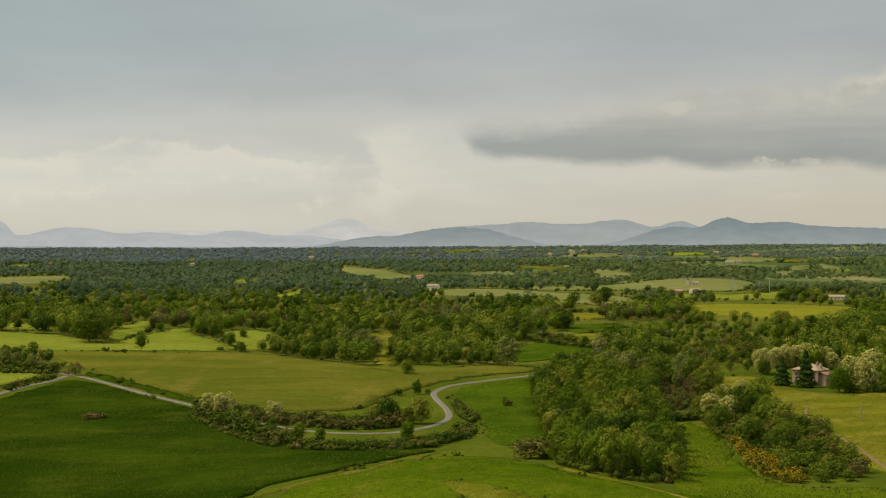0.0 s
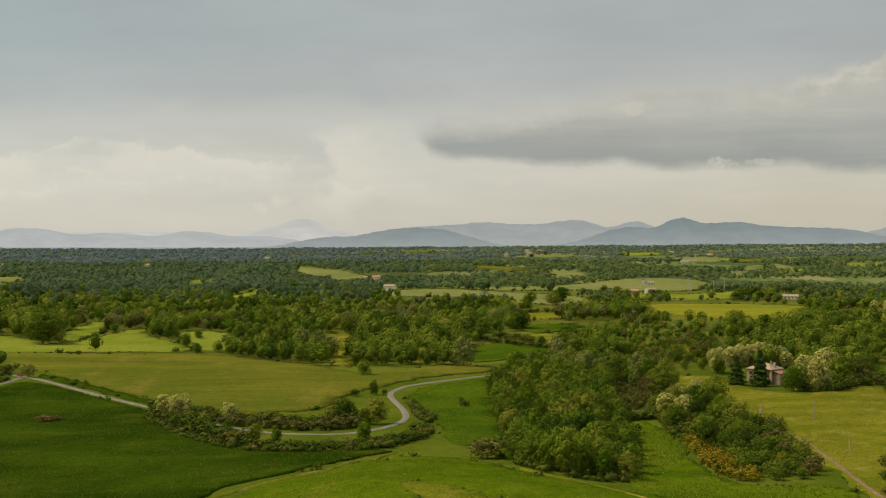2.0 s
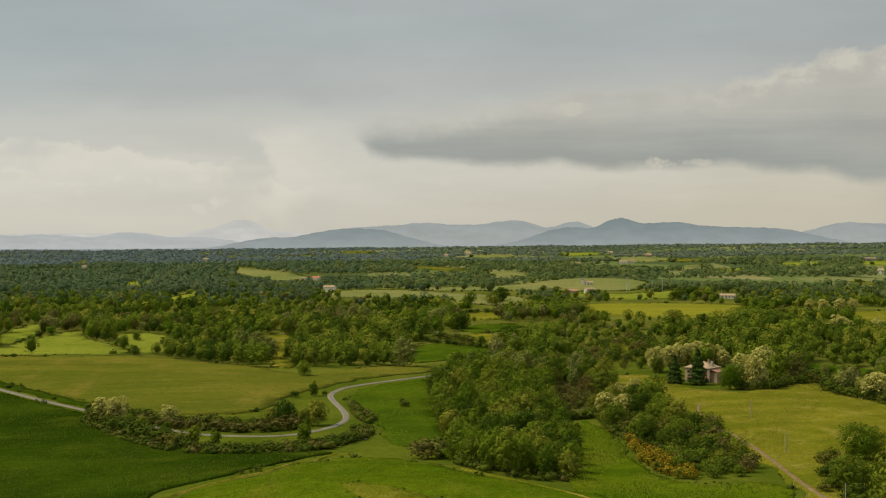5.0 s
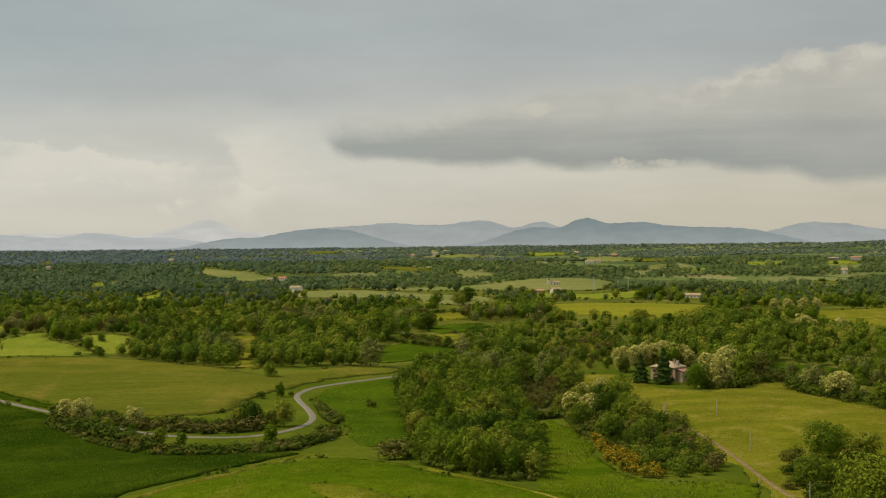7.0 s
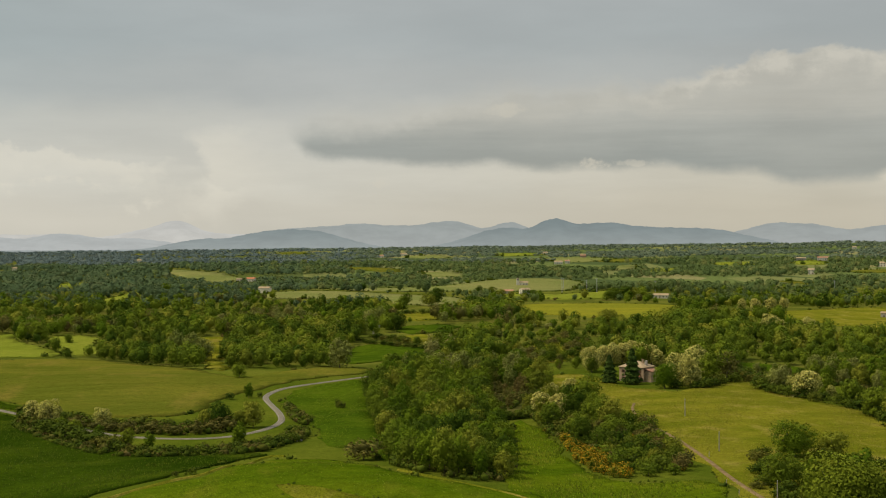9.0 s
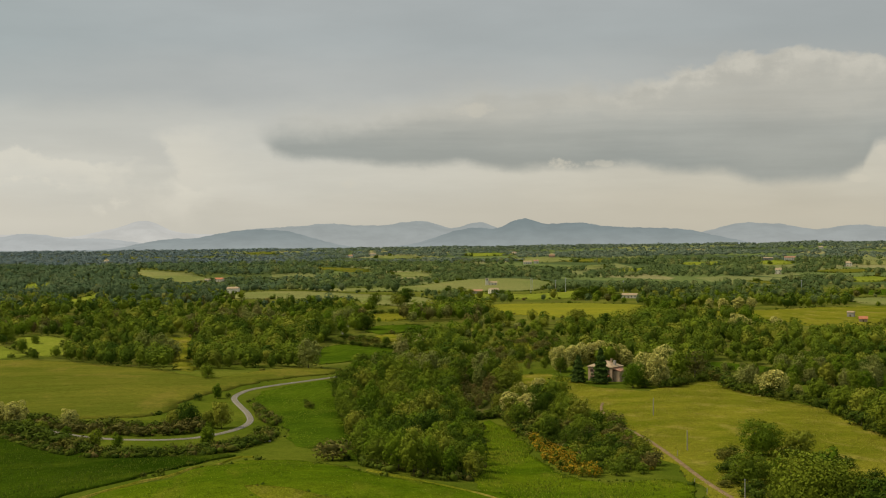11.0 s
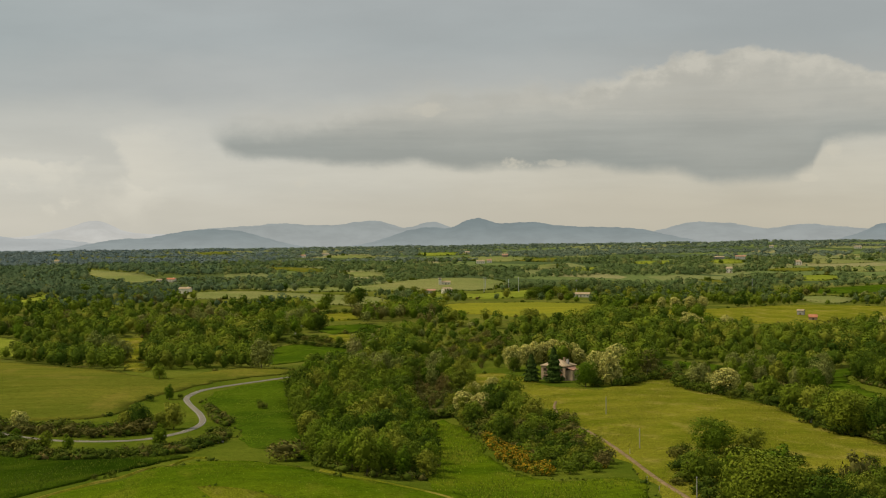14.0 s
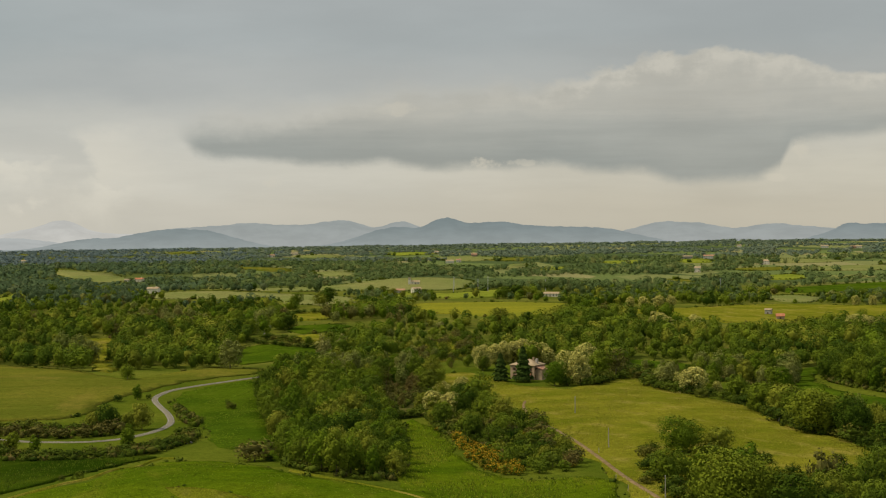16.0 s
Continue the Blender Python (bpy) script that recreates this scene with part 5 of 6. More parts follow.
plant("pale_tree", -53.1, 924.6, 17.8)
plant("pale_tree", -64.8, 943.2, 16.6)
plant("pale_tree", -45.3, 916.5, 14.7)
plant("pale_tree", 36.7, 808.8, 17.0, "tall grey-green willow at the field edge", wide=0.95)
plant("pale_tree", 93.0, 835.2, 14.8)
plant("pale_tree", 108.5, 871.2, 12.6)
plant("acacia", 408.8, 1205.5, 11.2)
plant("acacia", 416.6, 1190.1, 12.1)
plant("acacia", 433.5, 1200.4, 12.3)
plant("acacia", 445.5, 1199.8, 11.3)
plant("acacia", 348.8, 966.2, 14.0)
plant("acacia", 347.2, 942.1, 13.7)
plant("acacia", 372.6, 957.9, 12.3)
plant("acacia", 468.8, 905.3, 13.9)
plant("acacia", 472.3, 891.8, 13.7)
plant("acacia", 485.0, 894.3, 13.0)
plant("acacia", 643.2, 1236.0, 9.5)
plant("acacia", 655.4, 1226.3, 9.5)
plant("great_tree", 241.7, 466.5, 16.4, "broad dark oak at the pasture edge")
plant("oak", 241.7, 544.9, 13.4)
plant("oak", 245.1, 523.1, 12.9)
plant("oak", 240.6, 478.1, 12.8)
plant("great_tree", 192.0, 355.3, 15.3, "large dark oak in the pasture hollow")
plant("oak", 181.0, 353.5, 11.1)
plant("oak", 168.0, 343.6, 9.2)
plant("oak", 255.8, 1064.7, 15.5, "round dark oak below the rape field", wide=1.15)
plant("oak", 270.0, 1032.3, 13.5, "round dark oak below the rape field", wide=1.1)
plant("oak", 194.5, 1069.5, 14.0, "round dark oak below the rape field", wide=1.1)
plant("oak", 126.1, 1372.2, 15.5, "round dark oak at the wheat field edge", wide=1.15)
plant("oak", 162.5, 1423.8, 18.0, "round dark oak at the wheat field edge", wide=1.15)
plant("oak", 152.0, 1400.0, 13.0, "round dark oak at the wheat field edge", wide=1.2)
for x, y, tall in ((362, 1508, 13), (372, 1520, 15), (384, 1524, 16), (395, 1528, 13), (406, 1533, 11)):
    plant("oak", x, y, tall, "dark oak in a clump between fields", wide=1.2)
plant("oak", 242.8, 1678.5, 10, "green oak in front of farm buildings", wide=1.1)
plant("oak", 252.8, 1632.5, 12, "green oak in front of farm buildings", wide=1.1)
plant("oak", 257.4, 1598.4, 11, "green oak in front of farm buildings", wide=1.1)
plant("oak", 263.0, 1562.0, 10, "green oak in front of farm buildings", wide=1.1)
plant("oak", 277.9, 1548.3, 12, "green oak in front of farm buildings", wide=1.1)
plant("oak", 292.8, 1584.2, 11, "green oak in front of farm buildings", wide=1.1)
hedge("shrub", [(91, 584), (96, 577), (102, 582), (109, 594)], 4.2, 2.6, 0.8, "dense green bushes at the wood edge")
plant("gorse", -37.0, 491.5, 1.4, "small gorse bush with orange flowers by the hedge")
stone(-0.7, 522.1, 0.9)
stone(0.5, 523.7, 0.5)
stone(9.4, 527.0, 0.6)
stone(7.9, 525.3, 0.4)
fence_post(143.1, 455.4, 1.9)
fence_post(143.0, 366.5, 2)
fence_post(129.6, 384.9, 1.7)
fence_post(131.8, 402.7, 1.6)
fence_post(128.5, 363.6, 1.7)
THIN.append(rounded([(-58.1, 1410.8), (-17.4, 1485.9), (26.2, 1464.8), (44.7, 1124.1), (59.5, 1068.3), (25.1, 1056.7), (-8.7, 1107.0), (-44.9, 1142.1)], True, 20))
THIN.append(rounded([(139.2, 936.7), (180.2, 1040.5), (219.3, 1063.6), (219.1, 965.5), (189.2, 826.6), (171.6, 849.8), (141.6, 880.7)], True, 20))
hedge("shrub", [(69.8, 1001.6), (84.2, 982.4), (98.2, 956.0)], 5.0, 6.0, 1.2, "dark clipped hedge between strip fields")
hedge("shrub", [(109.2, 1266.3), (124.7, 1273.9), (139.0, 1281.5)], 5.5, 7.0, 1.2, "dark hedge at the wheat field edge")
hedge("shrub", [(55.8, 1002.4), (72.9, 963.2), (100.2, 928.6)], 4.0, 7.0, 1.2, "dark hedge along a strip field")
plant("oak", 84.3, 1067.7, 13, "round green tree among the strip fields", wide=1.0)
plant("oak", 88.1, 1062.4, 15, "round green tree among the strip fields", wide=1.0)
plant("oak", 92.2, 1060.0, 14, "round green tree among the strip fields", wide=1.0)
plant("oak", 56.7, 1040.5, 14, "round green tree among the strip fields", wide=1.0)
plant("oak", 86.5, 1159.8, 13, "round green tree among the strip fields", wide=1.0)
plant("oak", 61.9, 1038.2, 13, "round green tree among the strip fields", wide=1.0)
brush([(-104.5, 602.8), (-81.5, 560.9), (-54.4, 516.6), (-32.9, 504.1), (-13, 512.2), (-12.5, 492.8), (-33.9, 488.3), (-56.1, 494.4), (-76.4, 525.8), (-102, 581.5)])
brush([(-106.7, 622.5), (-84.1, 594.5), (-61.5, 583.4), (-33.5, 584.4), (-18.5, 588.7), (-18.7, 560.9), (-40.8, 556.6), (-64.7, 570.4), (-85.9, 590.7)])
brush([(-13, 512.2), (1.4, 530.6), (10.8, 555.6), (11.3, 537.5), (-0.7, 507.1), (-12.5, 491.1)])
brush([(5.5, 644.5), (10.2, 616.7), (14.5, 589.6), (11.9, 578.1), (6.9, 604.9)])
brush([(-216.1, 698.2), (-210.9, 718.5), (-204.7, 731.3), (-202.9, 727.1), (-208.5, 710.7), (-212.6, 688.9)])
brush([(-264.7, 784.3), (-251.8, 803.3), (-221.7, 765.9), (-209.9, 756.4), (-208.4, 746.8), (-219.7, 748.6), (-253.3, 750.5)])

# ---- houses, barns, poles ----
def roof_mesh(w, d, h, rise, style, over=0.5, thick=0.22):
    """A gabled or hipped roof slab over a w x d block with eaves at h; the ridge runs along x."""
    bm = bmesh.new()
    x, y = w / 2 + over, d / 2 + over
    run = w / 2 + over if style == "gable" else max(0.6, w / 2 - d / 2 * 0.9)
    for lift in (0, thick):
        low = [bm.verts.new((sx * x, sy * y, h + lift - over * rise / (d / 2) * 0.6)) for sx, sy in ((-1, -1), (1, -1), (1, 1), (-1, 1))]
        top = [bm.verts.new((sx * run, 0, h + rise + lift)) for sx in (-1, 1)]
        for f in ((low[0], low[1], top[1], top[0]), (low[2], low[3], top[0], top[1]), (low[1], low[2], top[1]), (low[3], low[0], top[0])):
            if style == "gable" and len(f) == 3:
                continue
            bm.faces.new(f)
        if lift == 0:
            under = low + top
    over_v = low + top
    for a, b in ((0, 1), (1, 2), (2, 3), (3, 0)) if style != "gable" else ((0, 1), (2, 3), (1, 5), (5, 2), (3, 4), (4, 0)):
        bm.faces.new((under[a], under[b], over_v[b], over_v[a]))
    return bm


def wall_mesh(w, d, h, rise, style, sink=1.2):
    bm = bmesh.new()
    box_into(bm, -w / 2, -d / 2, -sink, w / 2, d / 2, h)
    if style == "gable":
        for s in (-1, 1):
            x0, x1 = s * (w / 2 - 0.35), s * w / 2
            a = [bm.verts.new((x, y, z)) for x in (x0, x1) for y, z in ((-d / 2, h), (d / 2, h), (0, h + rise))]
            bm.faces.new(a[:3])
            bm.faces.new(a[3:])
            for i, j in ((0, 1), (1, 2), (2, 0)):
                bm.faces.new((a[i], a[j], a[j + 3], a[i + 3]))
    return bm


def window_on(parent, face, u, z, w, d, wide=1.0, tall=1.4, name="window", shutters=False):
    """A window or door in the wall: frame, dark pane and sill."""
    def at(bm):
        if face == "front":
            m = pose(u, -d / 2, z)
        elif face == "back":
            m = pose(u, d / 2, z, 0, 0, 180)
        elif face == "west":
            m = pose(-w / 2, u, z, 0, 0, -90)
        else:
            m = pose(w / 2, u, z, 0, 0, 90)
        bmesh.ops.transform(bm, matrix=m, verts=bm.verts)
        return bm
    bm = bmesh.new()
    t = 0.09
    for x0, z0, x1, z1 in ((-wide / 2, 0, -wide / 2 + t, tall), (wide / 2 - t, 0, wide / 2, tall), (-wide / 2 + t, 0, wide / 2 - t, t), (-wide / 2 + t, tall - t, wide / 2 - t, tall), (-t / 2, t, t / 2, tall - t)):
        box_into(bm, x0, -0.07, z0, x1, 0.10, z1)
    frame_ob = part(name, at(bm), M_WOOD, parent)
    part("pane" if name == "window" else "door_leaf", at(box(-wide / 2 + t, -0.02, t, wide / 2 - t, 0.06, tall - t)), M_DARK if name == "window" else M_WOOD, frame_ob)
    if name == "window":
        part("sill", at(box(-wide / 2 - 0.12, -0.16, -0.10, wide / 2 + 0.12, 0.05, -0.005)), M_WALL_STONE, frame_ob)
        if shutters:
            for s in (-1, 1):
                part("shutter", at(box(s * wide * 0.78 - wide * 0.24, -0.08, 0, s * wide * 0.78 + wide * 0.24, 0.02, tall)), M_WOOD, frame_ob)
    return frame_ob


def house(name, x, y, turn, w, d, h, rise, walls, roof, label, style="gable", storeys=2, chimney=True, shutters=False, category="house", faces=("front", "west", "east")):
    root = thing(name, x, y, turn)
    tagged(root, label, category)
    part("wall", wall_mesh(w, d, h, rise, style), walls, root)
    top = part("roof", roof_mesh(w, d, h, rise, style), roof, root)
    if chimney:
        bm = box(w * 0.22, -0.4, h + rise * 0.3, w * 0.22 + 0.8, 0.4, h + rise + 1.1, 0.04)
        box_into(bm, w * 0.22 - 0.12, -0.52, h + rise + 1.1, w * 0.22 + 0.92, 0.52, h + rise + 1.28)
        part("chimney", bm, walls, top)
    level = h / storeys
    for f in faces:
        span = w if f == "front" else d
        n = max(1, int(span / 3.6))
        for s in range(storeys):
            for k in range(n):
                u = (k + 0.5) / n * span - span / 2
                if s == 0 and k == n // 2 and f == "front":
                    window_on(root, f, u, 0.05, w, d, 1.2, 2.1, "door")
                else:
                    window_on(root, f, u, s * level + 0.95, w, d, 1.0, min(1.4, level * 0.5), "window", shutters)
    OPEN.append(np.array([(x - w * 0.7, y - 6), (x + w * 0.7, y - 6), (x + w * 0.7, y + d + 4), (x - w * 0.7, y + d + 4)]))
    k = 1 + (y / 1700) * 0.14
    SEEN.append(np.array([(x - w * 0.6, y - 4), (x + w * 0.6, y - 4), (x * k + w * 0.6, y * k), (x * k - w * 0.6, y * k)]))
    return root


farm = house("farmhouse", 186.9, 717.5, -42, 14.0, 12.0, 7.4, 2.7, M_WALL_PINK, M_ROOF_PALE, "old faded pink farmhouse with pale hipped tile roof", "hip", 2, True, True)
# the lower wing against its side, with a lean-to roof, and a porch
bm = box(7.01, -4.6, -1.2, 10.6, 3.2, 5.4)
wing = part("wing", bm, M_WALL_PINK, farm)
bm = bmesh.new()
vs = [bm.verts.new(p) for p in ((6.9, -5.0, 6.7), (11.0, -5.0, 5.35), (11.0, 3.6, 5.35), (6.9, 3.6, 6.7), (6.9, -5.0, 6.92), (11.0, -5.0, 5.57), (11.0, 3.6, 5.57), (6.9, 3.6, 6.92))]
for f in ((0, 1, 2, 3), (4, 5, 6, 7), (0, 1, 5, 4), (1, 2, 6, 5), (2, 3, 7, 6), (3, 0, 4, 7)):
    bm.faces.new([vs[i] for i in f])
part("wing_roof", bm, M_ROOF, wing)
part("dovecote", box(5.0, -0.9, 7.6, 6.2, 0.3, 10.7, 0.06), M_WALL_STONE, farm, "small square stone turret")
bm = bmesh.new()
box_into(bm, 1.5, -8.2, -1.0, 5.2, -6.01, 2.3)
porch = part("porch", bm, M_WALL_PINK, farm)
bm = bmesh.new()
vs = [bm.verts.new(p) for p in ((1.2, -8.6, 2.31), (5.5, -8.6, 2.31), (5.5, -6.01, 3.2), (1.2, -6.01, 3.2), (1.2, -8.6, 2.5), (5.5, -8.6, 2.5), (5.5, -6.01, 3.4), (1.2, -6.01, 3.4))]
for f in ((0, 1, 2, 3), (4, 5, 6, 7), (0, 1, 5, 4), (1, 2, 6, 5), (2, 3, 7, 6), (3, 0, 4, 7)):
    bm.faces.new([vs[i] for i in f])
part("porch_roof", bm, M_ROOF_RED, porch)

house("white_house", -11.6, 1719.8, -24, 14, 8, 5.6, 1.8, M_WALL_WHITE, M_ROOF_PALE, "long white country house on a wheat field edge", storeys=1)
house("red_roofed_house", -33, 2036, -28, 13, 8, 3.8, 2.0, M_WALL_WHITE, M_ROOF_RED, "white house with a red tile roof among trees", storeys=1)
house("shed", -50, 2044, 5, 8, 6, 2.8, 1.2, M_WALL_WHITE, M_ROOF_PALE, "low white shed beside a house", storeys=1, chimney=False, category="shed")
chapel = house("chapel", 326, 1836, -8, 11.6, 8, 3.4, 1.7, M_WALL_WHITE, M_ROOF_PALE, "small white country chapel with a square tower", storeys=1, chimney=False, category="chapel")
tower = part("tower", box(-9.4, -3.8, -1, -5.8, -0.2, 9.0, 0.05), M_WALL_WHITE, chapel, "square white bell tower")
part("tower_roof", box(-9.7, -4.1, 9.0, -5.5, 0.1, 9.5, 0.1), M_ROOF_PALE, tower)
# dark slabs on the closed wall paint the shade inside belfry openings
for u in (-8.4, -6.8):
    part("belfry_opening", box(u - 0.45, -3.86, 6.4, u + 0.45, -3.79, 8.2), M_DARK, tower)
house("farm_building", 296, 1660, 20, 11, 7, 5.5, 2.0, M_WALL_WHITE, M_ROOF_PALE, "white farm building behind a large tree", chimney=False)
house("farm_building", 276, 1668, -12, 15, 8, 3.6, 1.8, M_WALL_STONE, M_ROOF, "low stone farm building among trees", storeys=1, chimney=False)
house("barn", 428.6, 1540, -24, 19, 9, 3.2, 1.8, M_WALL_WHITE, M_ROOF_PALE, "long pale barn half hidden by bushes", storeys=1, chimney=False, category="barn")
house("long_farmhouse", 997, 2484, -20, 20, 9, 5.0, 2.2, M_WALL_WHITE, M_ROOF, "long white farmhouse with clay tile roof")
house("barn", 960, 2500, -20, 20, 9, 4.0, 1.5, M_WALL_STONE, M_ROOF_PALE, "low grey barn near a farmhouse", storeys=1, chimney=False, category="barn")
house("country_house", 989.6, 2216, -26, 13, 9, 5.6, 2.2, M_WALL_WHITE, M_ROOF_PALE, "pale square country house between fields", "hip")
house("country_house", 798.5, 2035, -30, 9, 8, 6.5, 2.2, M_WALL_WHITE, M_ROOF_PALE, "tall white country house among dark trees")
house("stone_hut", 508, 1132, -38, 5.4, 5.0, 4.0, 1.0, M_WALL_STONE, M_ROOF_PALE, "grey stone hut in a wheat field", storeys=1, chimney=False, category="hut")
house("brick_hut", 489, 1067, -20, 6.2, 5.0, 2.8, 1.9, M_WALL_PINK, M_ROOF_RED, "small hut with an orange tile roof by a hedge", storeys=1, chimney=False, category="hut")
for x, y, w, turn, wall, roof, label in (
        (1490, 3011, 22, -25, M_WALL_WHITE, M_ROOF_PALE, "distant white house on the plain"), (1515, 2923, 16, -20, M_WALL_PINK, M_ROOF, "distant pink house on the plain"),
        (1530, 2925, 18, -30, M_WALL_WHITE, M_ROOF_PALE, "distant white house on the plain"), (-449, 2528, 12, 12, M_WALL_WHITE, M_ROOF_PALE, "distant white house among woods"),
        (-697, 2505, 10, 18, M_WALL_WHITE, M_ROOF, "distant white house among woods"), (627, 3240, 14, -10, M_WALL_WHITE, M_ROOF_PALE, "distant white house on the plain"),
        (638, 2884, 16, -14, M_WALL_PINK, M_ROOF, "distant pink house on the plain"), (1345, 3161, 14, -22, M_WALL_WHITE, M_ROOF_PALE, "distant white house on the plain"),
        (300, 3300, 22, 4, M_WALL_WHITE, M_ROOF_PALE, "distant long white building on the plain"), (240, 3180, 14, -6, M_WALL_WHITE, M_ROOF, "distant white house on the plain"),
        (-280, 3000, 12, 9, M_WALL_WHITE, M_ROOF_PALE, "distant white house among woods"), (520, 2560, 20, -9, M_WALL_WHITE, M_ROOF_PALE, "low white farm building by a field"),
        (545, 2600, 12, -12, M_WALL_WHITE, M_ROOF, "white farmhouse by a field")):
    house("distant_house", x, y, turn, w * 0.75, 8, 4.4, 1.8, wall, roof, label, storeys=1, faces=("front",))


def pole(x, y, tall, label, arm=False, thick=0.16):
    root = tagged(thing("utility_pole", x, y, 0), label, "pole", "poles along the track" if not arm else "power line poles")
    part("post", rod((0, 0, -0.8), (0, 0, tall), thick * 1.15, thick * 0.8, 10), M_POLE if not arm else M_METAL, root)
    part("cap", rod((0, 0, tall), (0, 0, tall + 0.12), thick * 0.95, thick * 0.3, 10), M_METAL, root)
    if arm:
        beam = part("crossarm", box(-1.5, -0.1, tall - 1.1, 1.5, 0.1, tall - 0.9), M_METAL, root)
        for u in (-1.3, 0.0, 1.3):
            part("insulator", rod((u, 0, tall - 0.9), (u, 0, tall - 0.55), 0.09, 0.06, 8), M_WALL_WHITE, beam)
    return root


pole(164.9, 556.5, 7.2, "plain weathered wooden pole in the pasture")
pole(150.0, 466.1, 7.0, "plain weathered wooden pole beside the track")
pole(135.1, 369.4, 6.6, "plain weathered wooden pole beside the track")
pole(183.5, 700.0, 8.0, "plain wooden pole before a round tree")
for x, y, h in ((343.4, 1670, 19), (376, 1680, 15), (383.6, 1659, 18), (451.2, 1644, 14), (362, 1752, 14), (640, 1560, 15)):
    pole(x, y, h, "tall pale power line pole in the fields", True, 0.26)


def make_car(x, y, turn):
    root = tagged(thing("car", x, y, turn), "small red car on the grey road", "car")
    root.location.z += 0.27
    bm = box(-1.95, -0.82, 0.32, 1.95, 0.82, 0.86, 0.16)
    part("body", bm, M_RED_PAINT, root)
    bm = box(-1.25, -0.72, 0.80, 0.95, 0.72, 1.42, 0.22)
    cabin = part("cabin", bm, M_RED_PAINT, root)
    for s in (-1, 1):
        part("side_window", box(-1.0, s * 0.735 - 0.015, 0.98, 0.7, s * 0.735 + 0.015, 1.3), M_DARK, cabin)
        for u in (-1.2, 1.25):
            part("wheel", rod((u, s * 0.66, 0.32), (u, s * 0.86, 0.32), 0.32, 0.32, 14), M_RUBBER, root)
        part("headlight", box(1.93, s * 0.55 - 0.18, 0.58, 1.97, s * 0.55 + 0.18, 0.74), M_WALL_WHITE, root)
    return root


make_car(-199.2, 747.5, -43)
# ---- woodland: more trees than one could count ----
SIGHT_D = np.arange(300, 4300, 4.0)
SIGHT_E = np.maximum.accumulate((profile(SIGHT_D) - EYE) / SIGHT_D)


def is_open(x, y, lines=OPEN):
    result = np.zeros(x.shape, bool)
    for edge in lines:
        lo, hi = edge.min(0), edge.max(0)
        near = (x > lo[0]) & (x < hi[0]) & (y > lo[1]) & (y < hi[1]) & ~result
        if near.any():
            k = np.flatnonzero(near)
            result[k[inside(edge, x[k], y[k])]] = True
    return result


